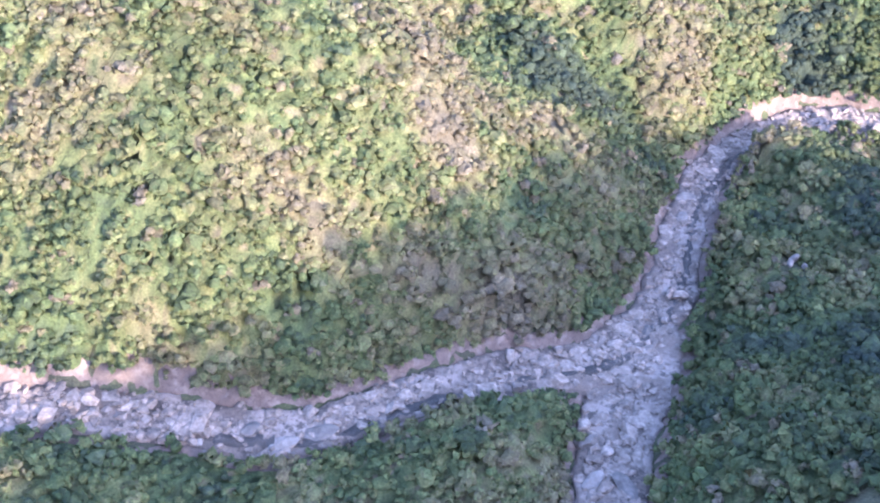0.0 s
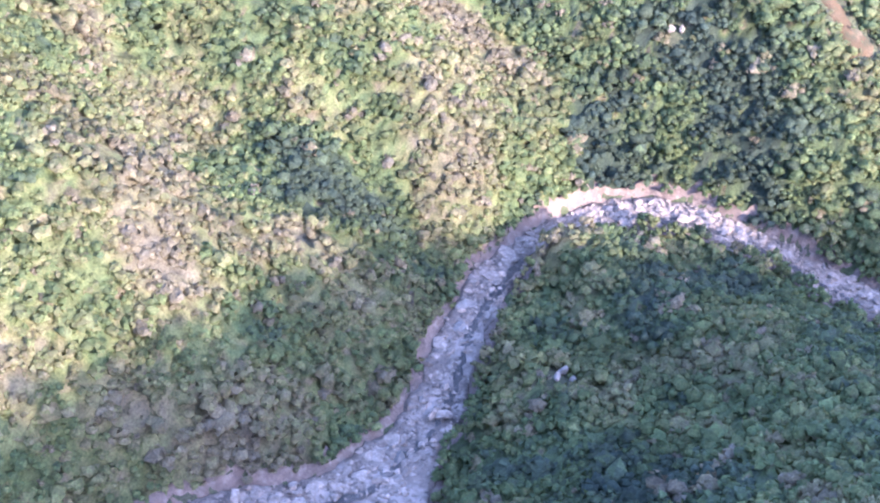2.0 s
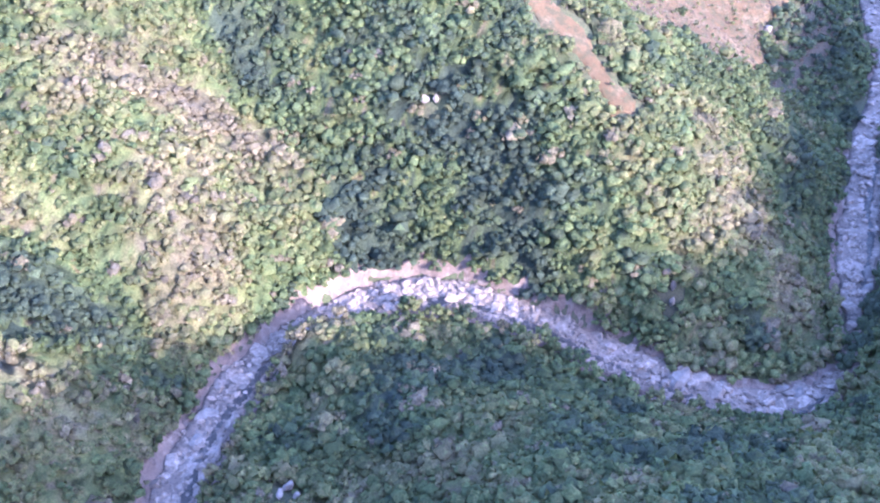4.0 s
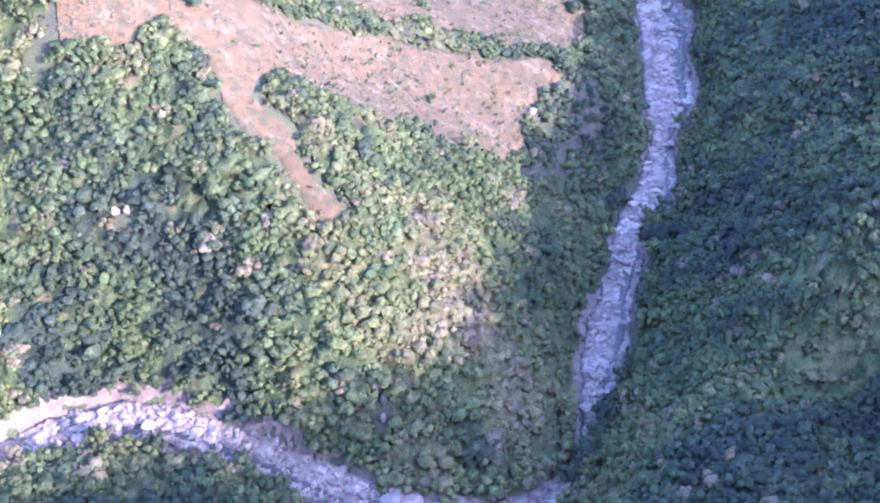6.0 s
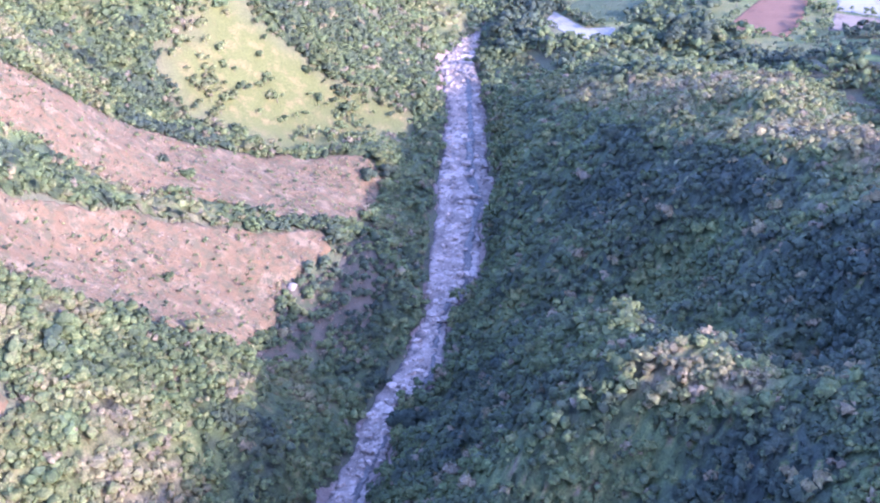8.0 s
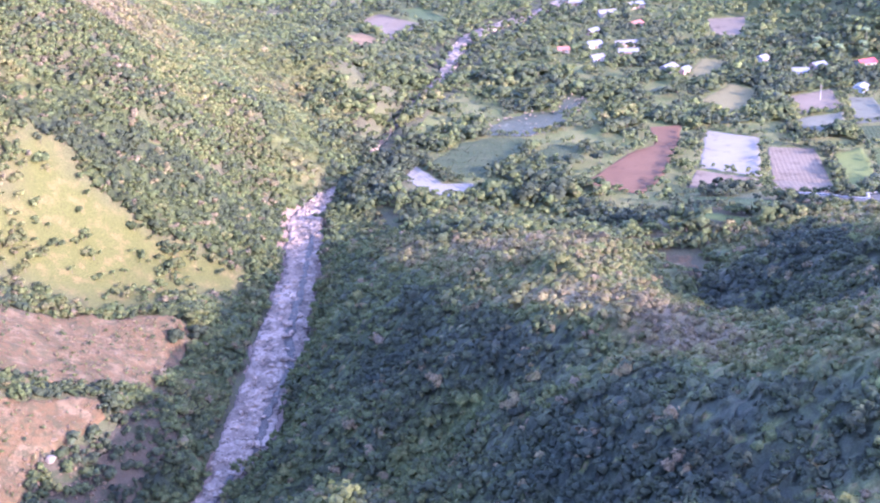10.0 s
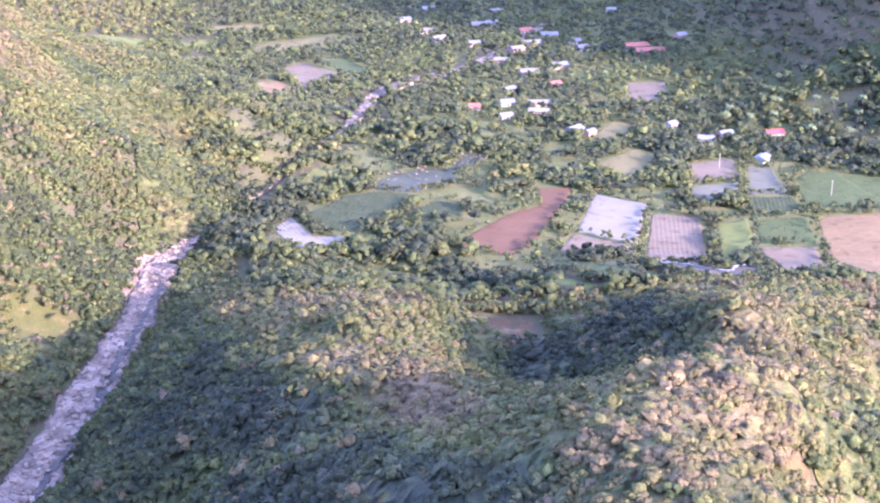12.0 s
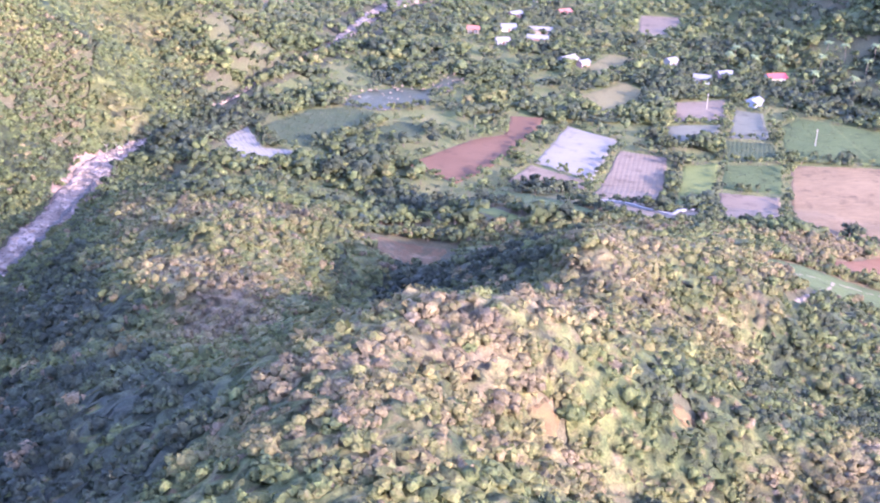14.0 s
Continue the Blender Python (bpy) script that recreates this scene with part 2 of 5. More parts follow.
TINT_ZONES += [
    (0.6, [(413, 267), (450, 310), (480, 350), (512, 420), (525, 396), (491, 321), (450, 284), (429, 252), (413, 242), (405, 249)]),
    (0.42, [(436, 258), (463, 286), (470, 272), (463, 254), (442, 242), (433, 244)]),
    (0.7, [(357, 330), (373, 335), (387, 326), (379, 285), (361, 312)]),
    # these two put the shade of the hollow behind the ridge into the leaves
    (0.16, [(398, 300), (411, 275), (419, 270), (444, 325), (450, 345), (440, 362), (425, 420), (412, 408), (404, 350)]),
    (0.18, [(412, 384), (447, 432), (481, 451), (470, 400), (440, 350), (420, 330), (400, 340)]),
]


# the first two darken the leaves of slopes that lie in shade
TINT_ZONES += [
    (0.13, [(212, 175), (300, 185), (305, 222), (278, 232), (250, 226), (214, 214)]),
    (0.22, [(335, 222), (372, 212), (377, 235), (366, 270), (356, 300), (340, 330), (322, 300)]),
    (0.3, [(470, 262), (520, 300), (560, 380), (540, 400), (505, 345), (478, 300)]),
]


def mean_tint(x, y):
    """Deep green in the hollows, drier and paler on the sunny spurs; shade and sun are put into the tint too."""
    # last term darkens the leaves of the shaded east hill
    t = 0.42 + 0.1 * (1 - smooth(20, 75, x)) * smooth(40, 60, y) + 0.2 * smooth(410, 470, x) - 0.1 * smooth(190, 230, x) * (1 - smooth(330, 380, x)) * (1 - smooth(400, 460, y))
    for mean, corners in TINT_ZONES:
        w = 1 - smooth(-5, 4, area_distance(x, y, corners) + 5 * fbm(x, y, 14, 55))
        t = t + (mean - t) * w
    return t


# ---- materials ----
def shader(name, rough=0.9):
    m = bpy.data.materials.new(name)
    m.use_nodes = True
    b = m.node_tree.nodes["Principled BSDF"]
    b.inputs["Roughness"].default_value = rough
    b.inputs["Specular IOR Level"].default_value = 0.25
    return m, m.node_tree.nodes, m.node_tree.links, b


def noise_node(n, l, scale, detail=4.0, rough=0.6, coords=None, stretch=None):
    t = n.new("ShaderNodeTexNoise")
    t.inputs["Scale"].default_value, t.inputs["Detail"].default_value, t.inputs["Roughness"].default_value = scale, detail, rough
    g = coords or n.new("ShaderNodeNewGeometry").outputs["Position"]
    if stretch:
        mp = n.new("ShaderNodeMapping")
        mp.inputs["Rotation"].default_value = (0, 0, radians(stretch[0]))
        mp.inputs["Scale"].default_value = (stretch[1], stretch[2], 1)
        l.new(g, mp.inputs["Vector"])
        g = mp.outputs[0]
    l.new(g, t.inputs["Vector"])
    return t.outputs["Fac"]


def ramp(n, l, fac, stops):
    r = n.new("ShaderNodeValToRGB")
    r.color_ramp.elements.remove(r.color_ramp.elements[1])
    for k, (at, col) in enumerate(stops):
        e = r.color_ramp.elements[0] if k == 0 else r.color_ramp.elements.new(at)
        e.position, e.color = at, (*col, 1)
    l.new(fac, r.inputs[0])
    return r.outputs[0]


def mixed(n, l, fac, a, b, mode="MIX"):
    m = n.new("ShaderNodeMix")
    m.data_type, m.blend_type = "RGBA", mode
    for socket, v in ((m.inputs[0], fac), (m.inputs[6], a), (m.inputs[7], b)):
        if isinstance(v, bpy.types.NodeSocket):
            l.new(v, socket)
        else:
            socket.default_value = v if isinstance(v, (int, float)) else (*v, 1)
    return m.outputs[2]


def bumped(n, l, b, fac, strength, distance):
    bu = n.new("ShaderNodeBump")
    bu.inputs["Strength"].default_value, bu.inputs["Distance"].default_value = strength, distance
    l.new(fac, bu.inputs["Height"])
    l.new(bu.outputs[0], b.inputs["Normal"])


def earth(name, dark, light, coarse=0.12, fine=1.3, patch=None, bump=0.6, rough=0.95, stretch=None, third=None):
    """Soil, stubble or grass: two tones in two scales, with patches of a third."""
    m, n, l, b = shader(name, rough)
    f1, f2 = noise_node(n, l, coarse, 5), noise_node(n, l, fine, 5, 0.7, stretch=stretch)
    c = mixed(n, l, ramp(n, l, f2, [(0.3, (0, 0, 0)), (0.7, (1, 1, 1))]), dark, light)
    mid = [0.5 * (p + q) for p, q in zip(dark, light)]
    c = mixed(n, l, 0.45, c, ramp(n, l, f1, [(0.3, dark), (0.5, mid), (0.7, light)]))
    if patch:
        col, lo, hi = patch
        c = mixed(n, l, ramp(n, l, noise_node(n, l, coarse * 2.3, 6, 0.65), [(lo, (0, 0, 0)), (hi, (1, 1, 1))]), c, col)
    if third:
        col, lo, hi = third
        c = mixed(n, l, ramp(n, l, noise_node(n, l, coarse * 5.1, 7, 0.7), [(lo, (0, 0, 0)), (hi, (0.85, 0.85, 0.85))]), c, col)
    l.new(c, b.inputs["Base Color"])
    bumped(n, l, b, f2, bump, 0.4)
    return m


def foliage_material(name="foliage"):
    """Leaves: the tint of each plant runs from deep green over olive to dry tan and bare grey."""
    m, n, l, b = shader(name, 0.7)
    a = n.new("ShaderNodeAttribute")
    a.attribute_name = "tint"
    g = n.new("ShaderNodeNewGeometry")
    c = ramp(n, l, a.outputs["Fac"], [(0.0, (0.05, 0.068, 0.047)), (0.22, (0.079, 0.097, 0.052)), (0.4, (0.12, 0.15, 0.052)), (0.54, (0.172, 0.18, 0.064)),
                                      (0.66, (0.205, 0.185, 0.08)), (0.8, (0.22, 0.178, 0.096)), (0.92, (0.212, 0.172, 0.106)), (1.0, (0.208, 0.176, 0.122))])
    h = n.new("ShaderNodeHueSaturation")
    v = n.new("ShaderNodeMapRange")
    v.inputs[3].default_value, v.inputs[4].default_value = 0.76, 1.14
    l.new(g.outputs["Random Per Island"], v.inputs[0])
    mottle = noise_node(n, l, 2.0, 3.0, 0.7)
    lot = n.new("ShaderNodeAttribute")
    lot.attribute_name = "vigour"
    v2 = n.new("ShaderNodeMapRange")
    v2.inputs[1].default_value, v2.inputs[2].default_value = 0.32, 0.68
    v2.inputs[3].default_value, v2.inputs[4].default_value = 0.52, 1.2
    l.new(mottle, v2.inputs[0])
    times = n.new("ShaderNodeMath")
    times.operation = "MULTIPLY"
    l.new(v.outputs[0], times.inputs[0])
    l.new(v2.outputs[0], times.inputs[1])
    times2 = n.new("ShaderNodeMath")
    times2.operation = "MULTIPLY"
    l.new(times.outputs[0], times2.inputs[0])
    l.new(lot.outputs["Fac"], times2.inputs[1])
    l.new(times2.outputs[0], h.inputs["Value"])
    l.new(c, h.inputs["Color"])
    l.new(h.outputs[0], b.inputs["Base Color"])
    bumped(n, l, b, mottle, 0.8, 0.5)
    t = n.new("ShaderNodeBsdfTranslucent")
    l.new(h.outputs[0], t.inputs[0])
    x = n.new("ShaderNodeMixShader")
    x.inputs[0].default_value = 0.4
    l.new(b.outputs[0], x.inputs[1])
    l.new(t.outputs[0], x.inputs[2])
    l.new(x.outputs[0], n["Material Output"].inputs[0])
    return m


def plain_paint(name, colour, rough=0.7, metal=0.0, wear=0.25, scale=1.5):
    m, n, l, b = shader(name, rough)
    f = noise_node(n, l, scale, 5)
    l.new(mixed(n, l, f, [c * (1 - wear) for c in colour], [min(1, c * (1 + wear)) for c in colour]), b.inputs["Base Color"])
    b.inputs["Metallic"].default_value = metal
    return m


def ground_material():
    """Hill soil with leaf litter and dry grass; greener on the plain, tan where the slope is bare."""
    m, n, l, b = shader("hill_soil", 0.95)
    f1, f2 = noise_node(n, l, 0.09, 5), noise_node(n, l, 1.1, 5, 0.7)
    litter = mixed(n, l, f2, (0.036, 0.038, 0.021), (0.088, 0.08, 0.046))
    grass = mixed(n, l, f2, (0.04, 0.05, 0.021), (0.095, 0.096, 0.042))
    c = mixed(n, l, ramp(n, l, f1, [(0.4, (0, 0, 0)), (0.62, (1, 1, 1))]), litter, grass)
    a = n.new("ShaderNodeAttribute")
    a.attribute_name = "plain"
    field = mixed(n, l, ramp(n, l, f1, [(0.35, (0, 0, 0)), (0.65, (1, 1, 1))]), mixed(n, l, f2, (0.05, 0.068, 0.02), (0.105, 0.125, 0.038)), mixed(n, l, f2, (0.085, 0.086, 0.03), (0.165, 0.152, 0.06)))
    c = mixed(n, l, a.outputs["Fac"], c, field)
    a3 = n.new("ShaderNodeAttribute")
    a3.attribute_name = "dry"
    straw = mixed(n, l, f2, (0.055, 0.05, 0.026), (0.12, 0.1, 0.056))
    straw = mixed(n, l, ramp(n, l, noise_node(n, l, 0.16, 5), [(0.55, (0, 0, 0)), (0.68, (1, 1, 1))]), straw, (0.15, 0.11, 0.06))
    c = mixed(n, l, a3.outputs["Fac"], c, straw)
    a2 = n.new("ShaderNodeAttribute")
    a2.attribute_name = "meadow"
    gold = mixed(n, l, f2, (0.05, 0.055, 0.014), (0.098, 0.096, 0.027))
    gold = mixed(n, l, ramp(n, l, noise_node(n, l, 0.2, 5), [(0.5, (0, 0, 0)), (0.68, (1, 1, 1))]), gold, (0.12, 0.096, 0.036))
    c = mixed(n, l, a2.outputs["Fac"], c, gold)
    weeds = ramp(n, l, noise_node(n, l, 2.4, 4, 0.75), [(0.36, (0.45, 0.45, 0.45)), (0.62, (1.35, 1.35, 1.35))])
    c = mixed(n, l, 0.8, c, weeds, "MULTIPLY")
    l.new(c, b.inputs["Base Color"])
    bumped(n, l, b, f2, 0.7, 0.5)
    return m


def rock_material(name, dark, light, scale=0.9):
    m, n, l, b = shader(name, 0.85)
    f1, f2 = noise_node(n, l, scale, 6, 0.65), noise_node(n, l, scale * 5, 5, 0.7)
    c = ramp(n, l, f1, [(0.3, dark), (0.55, [0.5 * (p + q) for p, q in zip(dark, light)]), (0.72, light)])
    g = n.new("ShaderNodeNewGeometry")
    h = n.new("ShaderNodeHueSaturation")
    o = n.new("ShaderNodeObjectInfo")
    add = n.new("ShaderNodeMath")
    l.new(g.outputs["Random Per Island"], add.inputs[0])
    l.new(o.outputs["Random"], add.inputs[1])
    v = n.new("ShaderNodeMapRange")
    v.inputs[1].default_value, v.inputs[2].default_value = 0.0, 2.0
    v.inputs[3].default_value, v.inputs[4].default_value = 0.6, 1.35
    l.new(add.outputs[0], v.inputs[0])
    l.new(v.outputs[0], h.inputs["Value"])
    l.new(c, h.inputs["Color"])
    l.new(h.outputs[0], b.inputs["Base Color"])
    bumped(n, l, b, f2, 0.6, 0.2)
    return m


M_GROUND = ground_material()
M_LEAF = foliage_material()
M_BARK = earth("bark", (0.06, 0.05, 0.04), (0.17, 0.14, 0.11), 0.8, 6)
M_BED = earth("river_gravel", (0.085, 0.064, 0.048), (0.225, 0.172, 0.132), 0.06, 1.9, ((0.3, 0.235, 0.186), 0.48, 0.6), 1.0, third=((0.06, 0.048, 0.038), 0.54, 0.6))
M_STONE = rock_material("river_stone", (0.13, 0.098, 0.073), (0.42, 0.33, 0.256))
M_PALE_STONE = rock_material("pale_rock", (0.1, 0.082, 0.066), (0.25, 0.212, 0.178), 0.6)
M_SLIDE = earth("landslide_earth", (0.066, 0.04, 0.018), (0.145, 0.091, 0.043), 0.07, 2.2, ((0.15, 0.106, 0.06), 0.5, 0.62), 1.0, third=((0.062, 0.054, 0.026), 0.48, 0.58))
M_RUBBLE = rock_material("broken_reddish_rock", (0.075, 0.052, 0.03), (0.19, 0.14, 0.092))
M_SCREE = earth("grey_scree", (0.04, 0.034, 0.023), (0.1, 0.08, 0.054), 0.1, 1.4, ((0.035, 0.042, 0.02), 0.48, 0.6), 1.0)


# ---- building meshes ----
def mesh_from(name, verts, loops, sizes, mats, face_mats=None, flat=True, point_floats=None, face_floats=None, normals=None):
    """A mesh from arrays: corners, corner numbers of all faces in turn, corners of each face."""
    me = bpy.data.meshes.new(name)
    sizes = np.asarray(sizes, np.int32)
    me.vertices.add(len(verts))
    me.vertices.foreach_set("co", np.asarray(verts, np.float32).ravel())
    me.loops.add(len(loops))
    me.loops.foreach_set("vertex_index", np.asarray(loops, np.int32))
    me.polygons.add(len(sizes))
    me.polygons.foreach_set("loop_start", np.r_[0, np.cumsum(sizes)[:-1]].astype(np.int32))
    if face_mats is not None:
        me.polygons.foreach_set("material_index", np.asarray(face_mats, np.int32))
    me.polygons.foreach_set("use_smooth", np.full(len(sizes), not flat))
    for key, values in (point_floats or {}).items():
        me.attributes.new(key, "FLOAT", "POINT").data.foreach_set("value", np.asarray(values, np.float32))
    for key, values in (face_floats or {}).items():
        me.attributes.new(key, "FLOAT", "FACE").data.foreach_set("value", np.asarray(values, np.float32))
    if normals is not None:
        me.attributes.new("custom_normal", "FLOAT_VECTOR", "POINT").data.foreach_set("vector", np.asarray(normals, np.float32).ravel())
    for mt in mats:
        me.materials.append(mt)
    me.update(calc_edges=True)
    return me


def bm_mesh(name, bm, *mats):
    me = bpy.data.meshes.new(name)
    bm.to_mesh(me)
    bm.free()
    for mt in mats:
        me.materials.append(mt)
    return me


def part(name, bm, material, parent, label=""):
    ob = new(name, bm_mesh(name, bm, material))
    ob.parent = parent
    return tagged(ob, label)


def thing(name, at, turn=0.0):
    ob = new(name)
    ob.matrix_basis = pose(*at, 0, 0, turn)
    ob.empty_display_size = 0.5
    return ob


def box(bm, x0, x1, y0, y1, z0, z1):
    v = [bm.verts.new(c) for c in ((x0, y0, z0), (x1, y0, z0), (x1, y1, z0), (x0, y1, z0), (x0, y0, z1), (x1, y0, z1), (x1, y1, z1), (x0, y1, z1))]
    for f in ((3, 2, 1, 0), (4, 5, 6, 7), (0, 1, 5, 4), (1, 2, 6, 5), (2, 3, 7, 6), (3, 0, 4, 7)):
        bm.faces.new([v[i] for i in f])


def grid_axis(spans):
    out = []
    for a, b, step in spans:
        out.append(np.arange(a, b, step))
    return np.concatenate(out + [[spans[-1][1]]])


def grid_faces(nx, ny):
    i = (np.arange(ny - 1)[:, None] * nx + np.arange(nx - 1)[None]).ravel()
    return np.c_[i, i + 1, i + nx + 1, i + nx]


def drape(name, distance, bounds, step, lift, material, label, category="ground", relief=None):
    """A patch of ground laid on the sheet: its edge is where distance(x, y) is nought."""
    x0, x1, y0, y1 = bounds
    gx, gy = np.arange(x0, x1 + step, step), np.arange(y0, y1 + step, step)
    x, y = [a.ravel() for a in np.meshgrid(gx, gy)]
    d = distance(x, y)
    faces = grid_faces(len(gx), len(gy))
    faces = faces[(d[faces] < 0).any(axis=1)]
    used = np.unique(faces)
    renum = np.full(len(x), -1)
    renum[used] = np.arange(len(used))
    x, y, d = x[used].copy(), y[used].copy(), d[used]
    e = 0.25
    gxn = (distance(x + e, y) - distance(x - e, y)) / (2 * e)
    gyn = (distance(x, y + e) - distance(x, y - e)) / (2 * e)
    norm = np.maximum(gxn ** 2 + gyn ** 2, 0.25)
    out = np.clip(d, 0, step * 1.2)
    x, y = x - out * gxn / norm, y - out * gyn / norm
    rise = lift * (1 - np.clip(d, -0.8, 0) * 0) * np.where(d >= 0, -0.6, 1.0)
    z = height(x, y) + rise + (relief(x, y) * (d < 0) if relief else 0)
    me = mesh_from(name, np.c_[x, y, z], renum[faces].ravel(), np.full(len(faces), 4), [material], flat=False)
    return tagged(new(name, me), label, category, kind="structure")


# ---- the ground, one sheet to the horizon ----
MEADOW = [(207, 534), (220, 526), (235, 520), (252, 520), (268, 518), (288, 516), (280, 499), (266, 490), (247, 471), (230, 461), (212, 462), (200, 472), (197, 490), (204, 505)]
SCREE = [(237, 387), (253, 423), (261, 416), (252, 386), (242, 371), (242, 359), (224, 345), (213, 331), (206, 331), (214, 350), (219, 369), (230, 379)]
SLIDE_MAIN = [(90, 313), (112, 331), (128, 335), (135, 343), (150, 352), (166, 362), (182, 375), (199, 383), (219, 390), (235, 396), (237, 387), (230, 379), (219, 369), (214, 350), (204, 330), (193, 326), (186, 325), (178, 319), (165, 320), (157, 319), (149, 319), (145, 315), (136, 316), (128, 322), (112, 315)]
SLIDE_UPPER = [(138, 392), (152, 412), (165, 425), (178, 433), (191, 442), (206, 447), (229, 457), (253, 461), (262, 456), (253, 429), (243, 408), (224, 398), (207, 395), (194, 393), (184, 386), (175, 385), (166, 382), (158, 384), (149, 380)]
SLIDE_TONGUE = [(135, 319), (145, 317), (146, 308), (152, 300), (153, 292), (155, 286), (161, 281), (160, 277), (153, 276), (152, 284), (149, 291), (142, 298), (138, 306)]
PIT = [(408, 450), (415, 460), (428, 461), (437, 457), (437, 445), (431, 431), (420, 421), (411, 434)]
RIDGE_SCAR = [(423, 248), (427, 251.5), (430.5, 250), (429, 246), (425.5, 244)]
RIDGE_SCAR_LOW = [(454, 267), (457, 268.5), (458.5, 265.5), (456, 263)]

gx = grid_axis([(-4000, -700, 220), (-700, -180, 40), (-180, 720, 4.0), (720, 1500, 22), (1500, 4200, 220)])
gy = grid_axis([(-3500, -500, 220), (-500, 40, 20), (40, 760, 4.0), (760, 1300, 10), (1300, 2000, 60), (2000, 4500, 250)])
X, Y = [a.ravel() for a in np.meshgrid(gx, gy)]
Z = height(X, Y)
near_water = np.flatnonzero((X > -150) & (X < 660) & (Y > 40) & (Y < 1030))
Z[near_water] -= 2.5 * (1 - smooth(5, 10, water_edge(X[near_water], Y[near_water])[0]))
on_plain = smooth(330, 400, X) * smooth(470, 540, Y) * (1 - smooth(660, 720, X))
on_meadow = 1 - smooth(-11, 8, area_distance(X, Y, MEADOW) + 12 * fbm(X, Y, 18, 21))
# soil tone follows leaf tint: straw when dry, painted lighter on sunlit slopes
on_dry = smooth(0.36, 0.62, mean_tint(X, Y) + 0.16 * fbm(X, Y, 30, 59)) * (1 - on_plain)
F = grid_faces(len(gx), len(gy))
ground = new("ground", mesh_from("ground", np.c_[X, Y, Z], F.ravel(), np.full(len(F), 4), [M_GROUND], flat=False, point_floats={"plain": on_plain, "meadow": on_meadow, "dry": on_dry}))
tagged(ground, "steep wooded hills falling to a farmed valley floor", "ground", kind="structure")

drape("riverside", lambda x, y: np.maximum(water_edge(x, y)[0] - 13, np.maximum(45 - y, -140 - x)), (-140, 660, 45, 1030), 1.9, 0.12, M_GROUND, "leaf-strewn earth slopes along both sides of the riverbed", "river bank")
riverbed = drape("riverbed", lambda x, y: water_edge(x, y)[0], (-140, 640, 45, 1020), 1.0, 0.25, M_BED,
                 "pale grey dry riverbed of gravel and boulders winding between the hills", "riverbed", lambda x, y: 0.3 * fbm(x, y, 3.5, 31, 2) - 0.5 * np.clip(1 - 7 * np.abs(fbm(x, y, 13, 32, 3)), 0, 1) + 0.85)


# dark for wet stones and, in part, for shade from the bank trees
M_WET_SHADED = earth("wet_shaded_gravel", (0.035, 0.031, 0.027), (0.1, 0.084, 0.07), 0.2, 2.6, ((0.15, 0.122, 0.1), 0.58, 0.66), 1.0, 0.45)


def stream_run(x, y):
    """The wet run of the bed, which keeps to its right side under the trees; its dark tone also paints their shade."""
    line = WATER_LINES[0]
    far, k = to_line(x, y, line)
    along = line[np.minimum(k + 2, len(line) - 1), :2] - line[np.maximum(k - 2, 0), :2]
    right = np.sign((x - line[k, 0]) * along[:, 1] - (y - line[k, 1]) * along[:, 0]) * far
    d = np.abs(right - line[k, 3] * (0.5 + 0.35 * fbm(line[k, 0], line[k, 1], 30, 98, 2))) - 0.2 * line[k, 3] - 0.9 * fbm(x, y, 5, 99)
    return np.maximum(np.maximum(d, water_edge(x, y)[0] + 0.6), np.maximum(-40 - x, y - 545))


drape("wet_shaded_run", stream_run, (-42, 320, 130, 548), 1.0, 0.34, M_WET_SHADED, "wet gravel of the trickling stream in the bed, darkened also for tree shade", "stream", lambda x, y: 0.2 * fbm(x, y, 3.5, 31, 2) + 0.85)


def ragged(corners, amount=3.2, scale=9, seed=41):
    return lambda x, y: area_distance(x, y, corners) + amount * fbm(x, y, scale, seed)


def broken(x, y):
    """Small gullies and heaps of loose earth."""
    return 0.6 * fbm(x, y, 4, 45, 3) + 0.5 * np.abs(fbm(x + y, 0.25 * (x - y), 7, 46, 2)) + 0.3


drape("landslide_main", ragged(SLIDE_MAIN), (105, 245, 305, 405), 1.4, 0.3, M_SLIDE, "bare orange-pink earth of a landslide scar with scattered rubble", "landslide", broken)
drape("landslide_upper", ragged(SLIDE_UPPER), (125, 262, 370, 465), 1.4, 0.3, M_SLIDE, "upper bare orange earth scar with tufts of dry grass", "landslide", broken)
drape("landslide_tongue", ragged(SLIDE_TONGUE, 2.0), (130, 170, 268, 334), 1.2, 0.3, M_SLIDE, "narrow tongue of bare orange earth between trees", "landslide")
drape("scree_slope", ragged(SCREE, 4.0), (205, 265, 330, 412), 1.4, 0.28, M_SCREE, "grey-brown scree slope with dry brush", "scree")
drape("earth_pit", ragged(PIT, 2.0), (396, 448, 384, 482), 1.2, 0.3, M_SLIDE, "bare pinkish earth cutting at the foot of the hill", "earth cutting")

M_RIDGE_EARTH = earth("orange_ridge_earth", (0.075, 0.05, 0.022), (0.15, 0.102, 0.048), 0.15, 1.6, ((0.1, 0.09, 0.036), 0.45, 0.6), 1.0)
drape("ridge_scar", ragged(RIDGE_SCAR, 1.8, 4), (414, 438, 236, 260), 0.9, 0.3, M_RIDGE_EARTH, "bare orange earth showing between the ridge bushes", "bare earth")
drape("ridge_scar_low", ragged(RIDGE_SCAR_LOW, 1.6, 5), (447, 465, 256, 276), 0.9, 0.3, M_RIDGE_EARTH, "small patch of bare yellow-orange earth on the slope", "bare earth")
M_TRACK = earth("dusty_track", (0.12, 0.095, 0.07), (0.24, 0.2, 0.155), 0.3, 2.0, None, 0.5)
